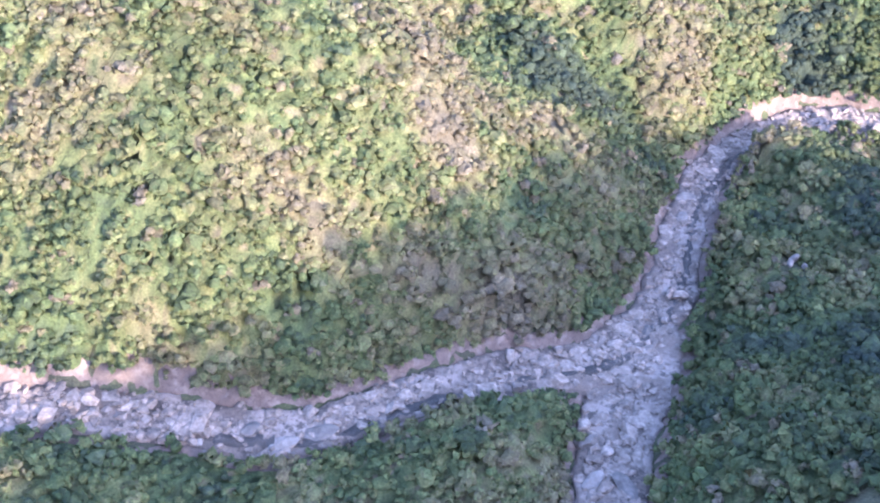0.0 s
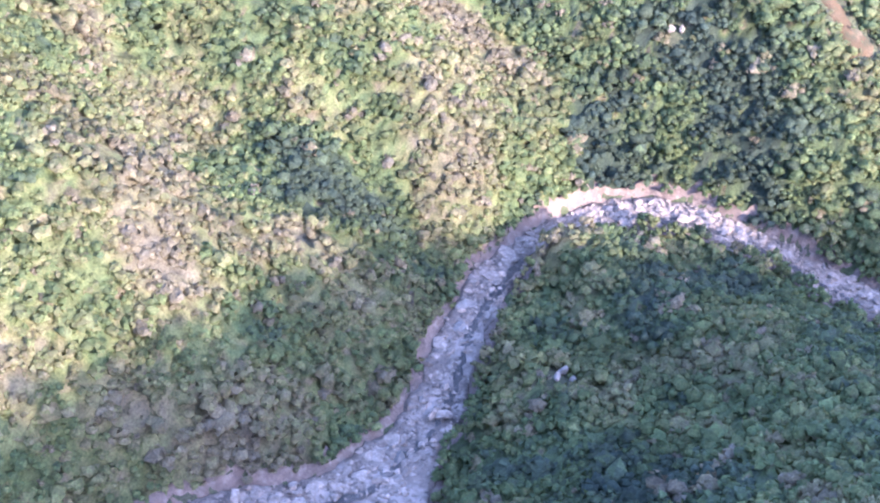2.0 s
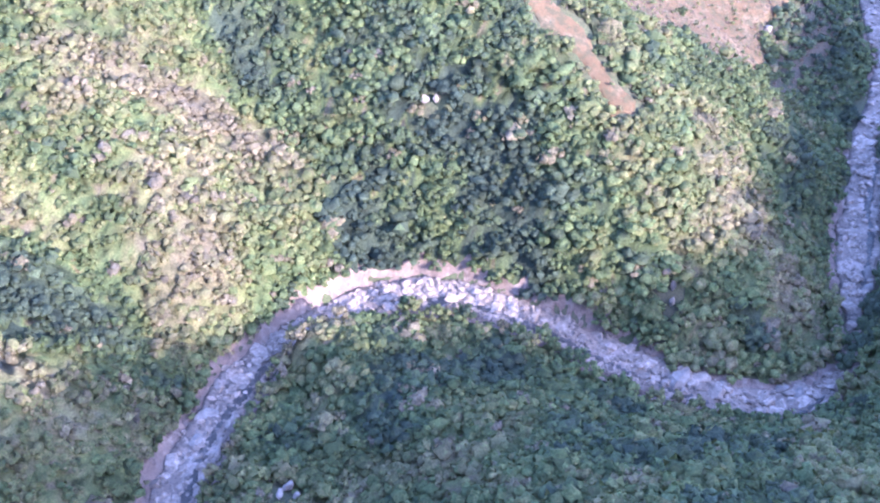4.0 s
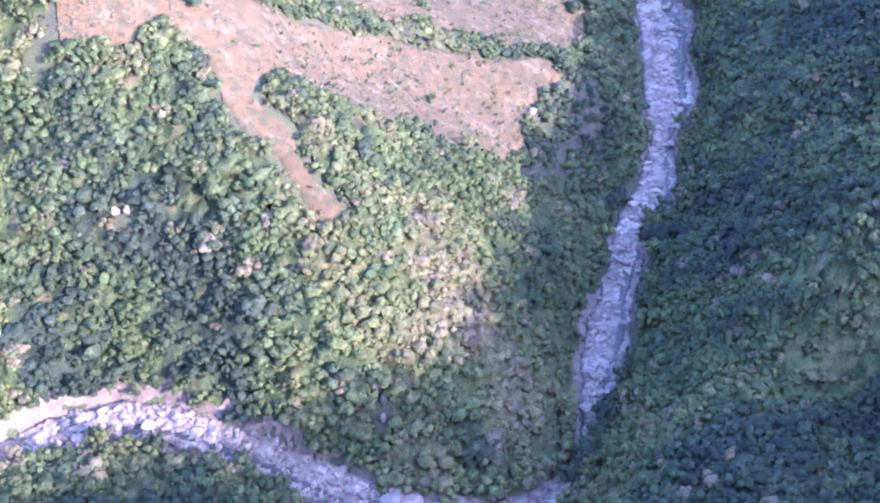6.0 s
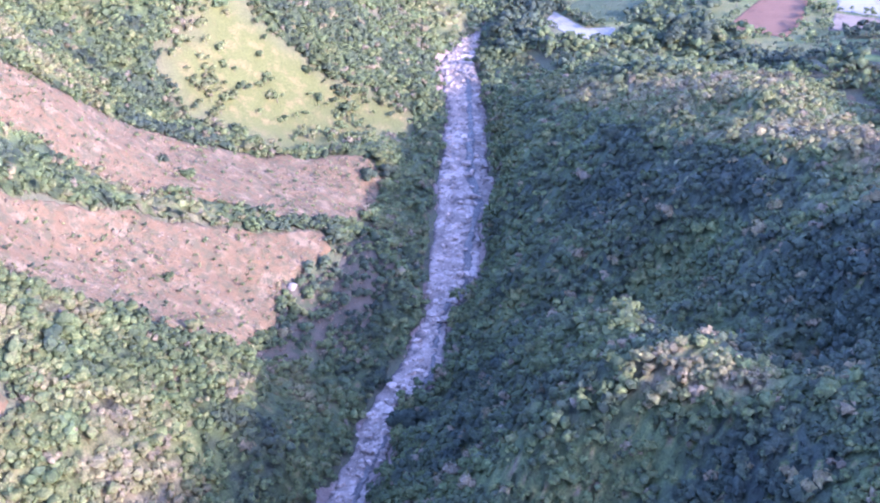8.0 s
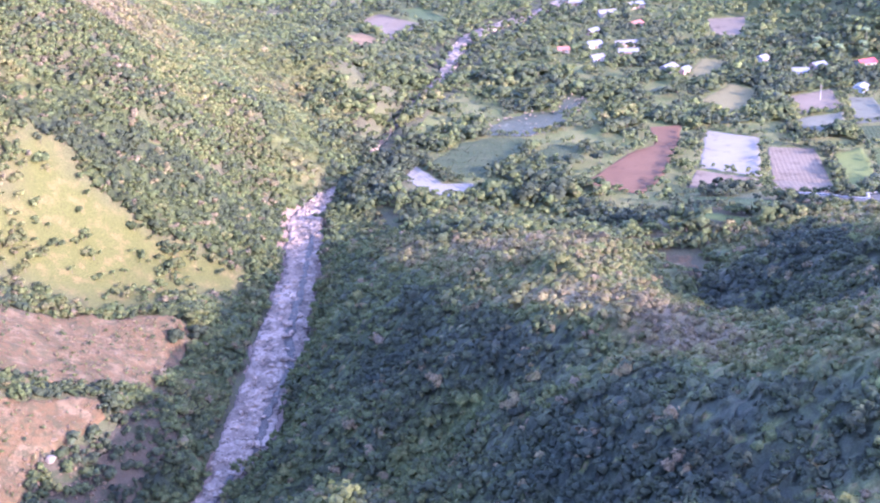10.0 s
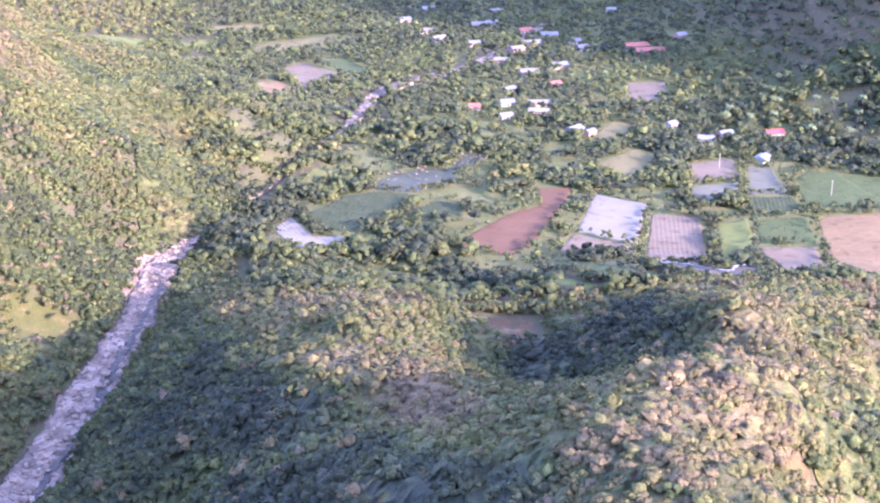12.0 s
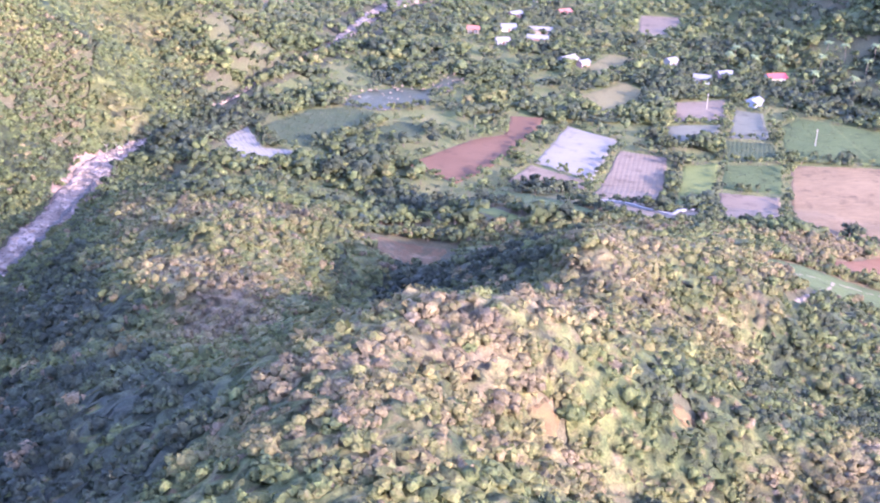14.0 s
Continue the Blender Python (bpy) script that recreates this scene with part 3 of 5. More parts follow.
TRACKS = [flowing([(*p, 0) for p in run]) for run in ([(520, 400), (530, 403), (543, 407), (554, 410), (575, 413), (602, 421)], [(521, 367), (535, 385), (546, 400), (551, 409)])]
drape("farm_track", lambda x, y: np.minimum(*[to_line(x, y, line)[0] for line in TRACKS]) - 1.0 - 0.3 * fbm(x, y, 5, 97), (512, 610, 360, 428), 0.9, 0.2, M_TRACK, "pale dusty farm track between green plots", "track")

# ---- the fields of the valley floor ----
def field_soil(name, dark, light, angle=0.0, rows=False):
    return earth(name, dark, light, 0.06, 1.1, ([0.6 * v for v in dark], 0.55, 0.72), 0.5, stretch=(angle, 0.15, 1.0) if rows else None)


M_RED_SOIL = field_soil("red_ploughed_soil", (0.075, 0.037, 0.02), (0.135, 0.074, 0.042), 45, True)
M_PINK_SOIL = field_soil("pinkish_soil", (0.1, 0.076, 0.053), (0.158, 0.125, 0.09), 60, True)
M_WHITE_FIELD = field_soil("pale_sandy_field", (0.138, 0.127, 0.104), (0.19, 0.178, 0.15), 60, True)
M_GREY_FIELD = field_soil("grey_sown_field", (0.07, 0.074, 0.052), (0.125, 0.124, 0.09), 60, True)
M_CROP = field_soil("green_crop", (0.035, 0.054, 0.016), (0.07, 0.092, 0.03), 60, True)
M_DARK_CROP = earth("dark_green_crop", (0.026, 0.038, 0.016), (0.062, 0.075, 0.032), 0.06, 0.9, ((0.034, 0.05, 0.02), 0.45, 0.6), 0.6, third=((0.1, 0.1, 0.06), 0.58, 0.68))
M_LIME = field_soil("lime_green_grass", (0.07, 0.09, 0.022), (0.12, 0.138, 0.04))
M_STRAW = field_soil("straw_stubble", (0.085, 0.056, 0.027), (0.2, 0.138, 0.072), 10, True)
M_DRY_GRASS = field_soil("dry_yellow_grass", (0.085, 0.078, 0.03), (0.155, 0.135, 0.06))
M_POOL = earth("stony_shallows", (0.022, 0.026, 0.012), (0.065, 0.068, 0.036), 0.1, 0.7, ((0.15, 0.138, 0.105), 0.6, 0.7), 0.8, 0.6, stretch=(35, 0.3, 1.0))

FIELDS = [
    ("white_film_field", M_WHITE_FIELD, "field of pale furrows beside the river", 0.25, [(357, 596), (367, 613), (374, 585), (387, 582), (383, 567), (373, 561), (362, 569)]),
    ("vegetable_field", M_DARK_CROP, "dark green vegetable field with fine rows", 0.15, [(373, 614), (394, 639), (411, 642), (429, 633), (414, 611), (393, 588), (381, 592)]),
    ("clover_field", M_DARK_CROP, "small shaded dark green field", 0.0, [(421, 612), (436, 623), (447, 617), (441, 595), (426, 600)]),
    ("ploughed_field", M_RED_SOIL, "dark red ploughed field crossed by long tree shadows", 0.12, [(433, 566), (448, 581), (465, 598), (481, 606), (488, 632), (504, 629), (497, 613), (483, 586), (469, 563), (452, 544)]),
    ("sandy_field", M_WHITE_FIELD, "bright whitish bare field", 0.05, [(512, 618), (531, 599), (509, 549), (488, 569)]),
    ("fallow_field", M_PINK_SOIL, "pinkish bare soil at the foot of the white field", 0.05, [(486, 567), (507, 547), (502, 534), (487, 541), (473, 547)]),
]
FIELDS += [
    ("furrowed_field", M_PINK_SOIL, "pinkish field with straight raised furrows", 0.14, [(529, 585), (548, 576), (529, 520), (521, 503), (501, 520), (516, 555)]),
    ("strip_field", M_PINK_SOIL, "pale curved strip of bare soil under a white bank", 0.05, [(498, 510), (509, 506), (520, 486), (539, 505), (535, 488), (523, 465), (505, 465)]),
    ("pasture", M_LIME, "yellow-green grass plot", 0.0, [(552, 566), (569, 571), (556, 536), (534, 515)]),
    ("bean_field", M_CROP, "green crop plot beside bare soil", 0.07, [(571, 568), (596, 567), (584, 534), (560, 539)]),
    ("maize_field", M_DARK_CROP, "dark green plot below a pale field", 0.2, [(581, 599), (602, 595), (597, 573), (571, 571)]),
    ("seedbed", M_PINK_SOIL, "bare pinkish seedbed with shadows across", 0.08, [(558, 535), (582, 530), (567, 490), (538, 474)]),
    ("pale_field", M_GREY_FIELD, "pale grey bare field", 0.08, [(600, 643), (612, 638), (603, 600), (584, 603)]),
    ("tilled_field", M_PINK_SOIL, "brownish pink tilled field by the houses", 0.1, [(572, 654), (600, 659), (590, 628), (565, 626)]),
]
FIELDS += [
    ("grey_field", M_GREY_FIELD, "grey sown plot with sparse green", 0.1, [(560, 620), (587, 622), (578, 600), (554, 597)]),
    ("green_field", M_CROP, "smooth green field round a white pole", 0.06, [(614, 619), (628, 631), (680, 605), (660, 565), (602, 579)]),
    ("stubble_field", M_STRAW, "orange straw-coloured stubble field", 0.1, [(600, 567), (660, 563), (622, 478), (566, 476)]),
    ("brick_earth_field", M_RED_SOIL, "reddish bare plot behind trees", 0.06, [(566, 443), (605, 472), (590, 437), (559, 426)]),
    ("orchard_field", M_CROP, "green plot at the foot of the ridge", 0.05, [(526, 420), (546, 422), (580, 416), (560, 381), (535, 385)]),
    ("terrace_field", M_CROP, "long green terrace curving below the hedge", 0.15, [(457, 529), (470, 531), (485, 507), (498, 473), (485, 465), (467, 484)]),
    ("lime_strip", M_LIME, "bright green grass strip", 0.0, [(448, 493), (455, 497), (467, 470), (461, 466)]),
    ("straw_meadow", M_DRY_GRASS, "dry yellow meadow at the edge of the village", 0.0, [(541, 712), (560, 737), (573, 731), (559, 710), (540, 694)]),
]
FIELDS += [
    ("straw_pasture", M_DRY_GRASS, "yellowish pasture with scattered bushes", 0.0, [(527, 663), (556, 686), (564, 667), (533, 632)]),
    ("distant_pink_field", M_PINK_SOIL, "bare pink field beyond the river", 0.05, [(387, 910), (402, 923), (424, 883), (392, 836)]),
    ("distant_orange_field", M_STRAW, "small bare orange field beyond the river", 0.05, [(363, 836), (381, 864), (391, 832), (369, 801)]),
    ("distant_green_field", M_CROP, "dark green field beside the pink field", 0.05, [(414, 926), (434, 931), (444, 885), (426, 882)]),
    ("distant_lime_field", M_LIME, "bright yellow-green field at the foot of the hill", 0.0, [(252, 930), (268, 968), (302, 988), (298, 955), (270, 922)]),
    ("distant_straw_field", M_DRY_GRASS, "straw-yellow strip field in the distance", 0.0, [(359, 965), (385, 988), (434, 1004), (429, 975), (390, 961)]),
    ("distant_pale_field", M_DRY_GRASS, "pale dry field in the distance", 0.0, [(343, 1051), (388, 1071), (384, 1040), (345, 1035)]),
    ("distant_meadow", M_LIME, "green meadow between distant trees", 0.0, [(321, 995), (350, 1017), (344, 983), (322, 966)]),
    ("distant_pasture", M_DRY_GRASS, "yellow-green pasture between trees", 0.0, [(318, 935), (345, 964), (345, 931), (320, 905)]),
]
FIELDS += [
    ("village_yard", M_PINK_SOIL, "bare pinkish earth yard in the village", 0.0, [(600, 824), (625, 820), (607, 783), (585, 774)]),
    ("river_pool", M_POOL, "dark stony shallows of the river with pale lines of stones", 0.0, [(409, 648), (418, 665), (441, 676), (456, 668), (449, 649), (429, 637)]),
    ("shallow_pool", M_POOL, "stony shallow arm of the river", 0.0, [(452, 671), (467, 699), (475, 687), (462, 666)]),
]


def furrows(corners, depth):
    """Ridges of soil that run along the longer side of the field."""
    p = np.array(corners, float)
    sides = np.roll(p, -1, axis=0) - p
    long = sides[np.argmax(np.hypot(*sides.T))]
    ux, uy = -long[1] / np.hypot(*long), long[0] / np.hypot(*long)
    return lambda x, y: depth * 0.5 * (1 + np.sin((x * ux + y * uy) * math.tau / 2.0))


for name, mat, label, depth, corners in FIELDS:
    xs, ys = zip(*corners)
    near = max(ys) < 640
    drape(name, ragged(corners, 3.0 if name in ("vegetable_field", "clover_field", "river_pool", "shallow_pool") else 0.8, 6), (min(xs) - 3, max(xs) + 3, min(ys) - 3, max(ys) + 3), 0.5 if depth > 0.13 and near else 1.2, 0.14, mat, label,
          "pool" if "pool" in name else "field", furrows(corners, depth) if depth else None)


# ---- plants ----
def leafy_crown(rng, lobes, tufts, size=0.2, sides=5):
    """One crown of radius 1 round nought: a heap of leafy clumps, each an uneven dome, and loose leaf tufts on them.
    Gives corners, soft normals and triangles; every clump and every tuft is a piece of its own."""
    verts, bows, tris = [], [], []
    centres, radii = [], []
    for k in range(lobes):
        a, out = k * 2.4 + rng.uniform(-0.5, 0.5), 0.0 if k == 0 else rng.uniform(0.36, 0.82)
        centres.append((math.cos(a) * out, math.sin(a) * out, rng.uniform(0.2, 0.45) if k == 0 else rng.uniform(-0.12, 0.36)))
        radii.append(rng.uniform(0.34, 0.52) if k == 0 else rng.uniform(0.22, 0.42))
    for c, ro in zip(np.array(centres), radii):
        base, twist = len(verts), rng.uniform(0, math.tau)
        for e, o in ((-0.55, 0.0), (0.45, 0.5)):
            for k in range(sides):
                a = twist + (k + o) * math.tau / sides
                d = np.array((math.cos(a) * math.cos(e), math.sin(a) * math.cos(e), math.sin(e)))
                verts.append(c + d * ro * rng.uniform(0.6, 1.35))
                bows.append(d + 0.35 * c + rng.normal(0, 0.38, 3))
        verts.append(c + np.array((0, 0, ro * rng.uniform(0.6, 1.25))))
        bows.append(np.array((0, 0, 0.8)) + 0.35 * c + rng.normal(0, 0.38, 3))
        for k in range(sides):
            p, q = base + k, base + (k + 1) % sides
            tris += [(p, q, p + sides), (q, q + sides, p + sides), (p + sides, q + sides, base + 2 * sides)]
    for k in range(tufts):
        i = rng.integers(0, lobes)
        d = rng.normal(0, 1, 3)
        d[2] = abs(d[2]) * 1.2 - 0.15
        d /= np.linalg.norm(d)
        c = np.array(centres[i]) + d * radii[i] * rng.uniform(0.92, 1.15)
        face = d + rng.normal(0, 0.45, 3)
        face /= np.linalg.norm(face)
        u = np.cross(face, rng.normal(0, 1, 3))
        u /= np.linalg.norm(u)
        w, s, base = np.cross(face, u), size * rng.uniform(0.6, 1.3), len(verts)
        verts += [c + u * s, c - u * 0.55 * s + w * 0.8 * s, c - u * 0.45 * s - w * 0.8 * s]
        bows += [d + 0.6 * face] * 3
        tris.append((base, base + 1, base + 2))
    v, n = np.array(verts), np.array(bows)
    v[:, 2] = np.maximum(v[:, 2] * 0.9, -0.45)
    n[:, 2] += 0.75
    return v, n / np.linalg.norm(n, axis=1)[:, None], np.array(tris)


CROWNS = [leafy_crown(np.random.default_rng(100 + k), 5 + k % 3, 34, 0.18, 4) for k in range(24)]
SMALL_CROWNS = [leafy_crown(np.random.default_rng(150 + k), 3, 24, 0.21, 4) for k in range(24)]
BRUSH = [leafy_crown(np.random.default_rng(200 + k), 2, 8, 0.3, 4) for k in range(6)]
BEHIND_CROWNS = [leafy_crown(np.random.default_rng(350 + k), 2, 2, 0.3, 4) for k in range(8)]
FAR_CROWNS = [leafy_crown(np.random.default_rng(300 + k), 2 + k % 2, 9, 0.26, 4) for k in range(12)]
VALLEY_CROWNS = [leafy_crown(np.random.default_rng(320 + k), 3 + k % 2, 12, 0.24, 4) for k in range(16)]


def plant_mass(name, x, y, radius, tall, tint, templates, label, seed, category="forest", rise=0.0, stems=True):
    """A wood in one mesh: every plant has a stem and a crown of leafy clumps."""
    rng = np.random.default_rng(seed)
    z = height(x, y) + rise
    kind, turn = rng.integers(0, len(templates), len(x)), rng.uniform(0, math.tau, len(x))
    vigour = np.clip(1 + 0.26 * fbm(x, y, 10, 57) + 0.16 * fbm(x, y, 40, 58) + rng.normal(0, 0.07, len(x)), 0.5, 1.6)
    verts, tints, bows, lots, loops, base = [], [], [], [], [], 0
    for k, (t, bow, tris) in enumerate(templates):
        i = np.flatnonzero(kind == k)
        if not len(i):
            continue
        c, s = np.cos(turn[i])[:, None], np.sin(turn[i])[:, None]
        r, h = radius[i][:, None], tall[i][:, None]
        slim = rng.uniform(0.8, 1.15, (len(i), 1))
        px = (t[None, :, 0] * slim * c - t[None, :, 1] * s) * r + x[i][:, None]
        py = (t[None, :, 0] * slim * s + t[None, :, 1] * c) * r + y[i][:, None]
        pz = t[None, :, 2] * (0.6 * r + 0.25 * h) + z[i][:, None] + h - 0.75 * r
        verts.append(np.stack([px, py, pz], axis=2).reshape(-1, 3))
        bows.append(np.stack([bow[None, :, 0] * c - bow[None, :, 1] * s, bow[None, :, 0] * s + bow[None, :, 1] * c, np.repeat(bow[None, :, 2], len(i), 0)], axis=2).reshape(-1, 3))
        loops.append((tris[None] + (base + np.arange(len(i)) * len(t))[:, None, None]).ravel())
        tints.append(np.repeat(tint[i], len(tris)))
        lots.append(np.repeat(vigour[i], len(tris)) * rng.uniform(0.78, 1.22, len(i) * len(tris)))
        base += len(i) * len(t)
    tints, lots = np.concatenate(tints), np.concatenate(lots)
    tints, mats = np.clip(tints + rng.normal(0, 0.045, len(tints)), 0, 1), np.zeros(len(tints))
    if stems:  # three-sided, tapered
        a = np.arange(3) * math.tau / 3
        foot = np.stack([x[:, None] + 0.05 * tall[:, None] * np.cos(a), y[:, None] + 0.05 * tall[:, None] * np.sin(a), np.repeat(z[:, None] - 0.4, 3, 1)], axis=2)
        verts.append(np.concatenate([foot, np.stack([x, y, z + tall * 0.8], axis=1)[:, None]], axis=1).reshape(-1, 3))
        loops.append((np.arange(len(x))[:, None, None] * 4 + base + np.array([[0, 1, 3], [1, 2, 3], [2, 0, 3]])[None]).ravel())
        bows.append(np.tile(np.array([[0.8, 0, 0.2], [-0.4, 0.7, 0.2], [-0.4, -0.7, 0.2], [0, 0, 1]]), (len(x), 1)))
        tints, lots, mats = np.r_[tints, np.full(len(x) * 3, 0.8)], np.r_[lots, np.ones(len(x) * 3)], np.r_[mats, np.ones(len(x) * 3)]
    me = mesh_from(name, np.vstack(verts), np.concatenate(loops), np.full(len(tints), 3), [M_LEAF, M_BARK], mats, flat=False, normals=np.vstack(bows), face_floats={"tint": tints, "vigour": lots})
    return tagged(new(name, me), label, category, kind="stuff")


def scatter(x0, x1, y0, y1, spacing, seed):
    rng = np.random.default_rng(seed)
    x, y = np.meshgrid(np.arange(x0, x1, spacing), np.arange(y0, y1, spacing))
    x = x + (np.arange(x.shape[0]) % 2)[:, None] * spacing / 2
    return (x + rng.uniform(-0.45, 0.45, x.shape) * spacing).ravel(), (y + rng.uniform(-0.45, 0.45, y.shape) * spacing).ravel(), rng


BARE = [SLIDE_MAIN, SLIDE_UPPER, SLIDE_TONGUE, PIT]
OUTCROPS = [(114, 286.5, 2.4), (162, 248, 2.0), (161.8, 245, 1.6), (76, 192, 2.2), (222, 368, 1.8)]
BARE += [RIDGE_SCAR, RIDGE_SCAR_LOW]


def open_ground(x, y):
    """Distance to the nearest bed, scar or field: negative on it."""
    d = water_edge(x, y)[0] - 0.3 + 3.0 * smooth(306, 330, x)
    for corners in BARE:
        d = np.minimum(d, area_distance(x, y, corners) + (1.5 if corners is SLIDE_TONGUE else 3.2) * fbm(x, y, 9, 41) + (-2.5 if corners is PIT else -0.3 if corners is SLIDE_TONGUE else 1.2))
    for row in FIELDS:
        d = np.minimum(d, area_distance(x, y, row[4]) + 0.4)
    for ox, oy, room in OUTCROPS:
        d = np.minimum(d, np.hypot(x - ox, y - oy) - room)
    for line in TRACKS:
        d = np.minimum(d, to_line(x, y, line)[0] - 1.4)
    for hx, hy, *_ in HOUSES:
        d = np.minimum(d, np.hypot(x - hx, y - hy) - 6.5)
    return d


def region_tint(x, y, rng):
    """The tint of each plant: patches of one kind over the painted shade, mixed at their edges, with some dry ones
    everywhere.
    """
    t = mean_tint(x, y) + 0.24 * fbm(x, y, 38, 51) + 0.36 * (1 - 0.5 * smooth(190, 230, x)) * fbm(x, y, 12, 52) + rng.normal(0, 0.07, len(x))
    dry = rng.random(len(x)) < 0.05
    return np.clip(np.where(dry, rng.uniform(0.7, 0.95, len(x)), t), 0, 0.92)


HOUSES = [
    (637, 690, 12, 8, 8), (611, 695, 9, 7, 12), (597, 688, 10, 7, -20), (589, 719, 7, 6, 30), (533, 720, 11, 8, 35), (540, 714, 7, 5, 30), (559, 1026, 11, 8, 10), (546, 1011, 14, 8, -10),
    (553, 924, 12, 8, 20), (568, 939, 16, 9, 5), (588, 963, 15, 9, -12), (599, 918, 11, 7, 18), (568, 870, 15, 8, 10), (544, 857, 14, 8, -5), (511, 785, 10, 7, 0), (530, 779, 18, 6, -8),
]
HOUSES += [
    (524, 761, 14, 7, -15), (503, 756, 9, 6, 10), (640, 893, 24, 10, -6), (637, 911, 20, 9, -6), (506, 969, 13, 8, 25), (523, 1100, 12, 8, 0), (612, 650, 9, 6, 40),
    (496, 1060, 12, 8, 10), (502, 997, 11, 7, -15), (574, 1069, 12, 8, 5), (551, 822, 10, 7, 25), (652, 1008, 13, 8, -8), (665, 901, 9, 7, 15), (534, 893, 11, 7, -20),
]
HOUSES += [
    (528, 948, 10, 7, 0), (575, 985, 12, 8, 12), (600, 940, 10, 7, -5), (520, 815, 9, 6, 30), (490, 780, 8, 6, -10),
]

WOODS = [
    ("forest_west_slope", "dry scrub forest in yellow-green, tan and olive on a sunlit slope", -100, 75, 105, 345, 3.9, 11),
    ("forest_middle_spur", "dense deep green broadleaf trees on a steep spur", 75, 185, 110, 345, 4.8, 12),
    ("forest_landslide_side", "mixed green and grey scrub round the bare scars", 75, 300, 345, 640, 4.6, 13),
    ("forest_east_hill", "blue-green closed forest on the shaded hillside", 185, 345, 135, 345, 4.5, 14),
    ("forest_east_shoulder", "closed forest thinning to dry bushes on the sunny shoulder", 270, 400, 345, 560, 5.0, 15),
    ("forest_ridge", "dry grey, tan and yellow-green bushes on the sunny ridge", 345, 600, 165, 480, 5.6, 16),
]


SCRUB_STRIP = [(120, 340), (135, 378), (158, 384), (194, 393), (224, 398), (243, 408), (237, 396), (199, 383), (166, 362), (135, 343)]
RIDGE_GROVE = [(372, 222), (395, 208), (428, 236), (436, 262), (412, 262), (385, 246)]

# where the close woods end and the wide forest behind begins
WEST_EDGE = ([100, 180, 220, 260, 300, 340, 380, 500, 640], [-95, -95, -62, -42, 0, 105, 130, 145, 195])
EAST_EDGE = ([150, 190, 220, 260, 300, 380, 460], [400, 440, 465, 505, 528, 565, 600])
SOUTH_EDGE = ([-80, 50, 150, 420, 500], [108, 108, 138, 188, 220])


def steepness(x, y, on_bank):
    e, out = 2.5, np.empty(len(x))
    for bank_side in (False, True):
        k = np.flatnonzero(on_bank == bank_side)
        out[k] = np.hypot(height(x[k] + e, y[k], bank_side) - height(x[k] - e, y[k], bank_side), height(x[k], y[k] + e, bank_side) - height(x[k], y[k] - e, bank_side)) / (2 * e)
    return np.clip(out, 0, 2.2)


def right_bank(x, y):
    """1 close to the water on its right side, where tall trees lean over the bed; 0 elsewhere."""
    line = WATER_LINES[0]
    far, k = to_line(x, y, line)
    along = line[np.minimum(k + 2, len(line) - 1), :2] - line[np.maximum(k - 2, 0), :2]
    right = (x - line[k, 0]) * along[:, 1] - (y - line[k, 1]) * along[:, 0] > 0
    gorge = (x > 186) & (x < 214) & (y > 222) & (y < 262)
    return (1 - smooth(2.5, 7, far - line[k, 3])) * (right | gorge) * (x > 40)


def undergrowth(x0, x1, y0, y1, lift, step, seed, inside, tone=None):
    """The closed layer of shrubs and climbers under the crowns: a rough leafy sheet that thins out at the edge of the wood."""
    gx, gy = np.arange(x0, x1 + step, step), np.arange(y0, y1 + step, step)
    x, y = [a.ravel() for a in np.meshgrid(gx, gy)]
    rng = np.random.default_rng(seed)
    x, y = x + rng.uniform(-0.35, 0.35, len(x)) * step, y + rng.uniform(-0.35, 0.35, len(x)) * step
    faces = grid_faces(len(gx), len(gy))
    d = np.full(len(x), -1.0)
    close = np.flatnonzero(inside(x, y))
    d[close] = open_ground(x[close], y[close])
    grass = area_distance(x, y, MEADOW) + 12 * fbm(x, y, 18, 21)
    d = np.minimum(d, np.where((x > 180) & (x < 300) & (y > 440), grass, 99))
    d = np.minimum(d, np.where((x > 195) & (x < 270) & (y > 320) & (y < 430), area_distance(x, y, SCREE) + 3 * fbm(x, y, 7, 44), 99))
    faces = faces[(d[faces] > 1.0).all(axis=1)]
    used = np.unique(faces)
    renum = np.full(len(x), -1)
    renum[used] = np.arange(len(used))
    x, y, d = x[used], y[used], d[used]
    z = height(x, y) + 0.15 + smooth(1.0, 3.5, d) * (lift * (1 + 0.5 * fbm(x, y, 6, 74)) + rng.uniform(-0.6, 0.75, len(x)))
    vigour = np.clip(1 + 0.26 * fbm(x, y, 10, 57) + 0.16 * fbm(x, y, 40, 58), 0.5, 1.6) * rng.uniform(0.66, 1.12, len(x))
    tri = renum[faces][:, [0, 1, 2, 0, 2, 3]].reshape(-1, 3)
    bow = np.c_[-(height(x + 3, y) - z) / 3, -(height(x, y + 3) - z) / 3, np.ones(len(x))]
    bow = bow / np.linalg.norm(bow, axis=1)[:, None] + rng.normal(0, 0.42, (len(x), 3)) + np.array([0, 0, 0.25])
    bow /= np.linalg.norm(bow, axis=1)[:, None]
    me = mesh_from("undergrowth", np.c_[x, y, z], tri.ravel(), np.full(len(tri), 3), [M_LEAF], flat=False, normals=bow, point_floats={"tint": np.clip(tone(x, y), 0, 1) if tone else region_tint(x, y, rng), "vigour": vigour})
    tagged(new("undergrowth", me), "closed layer of low shrubs under the trees", "undergrowth", kind="stuff")


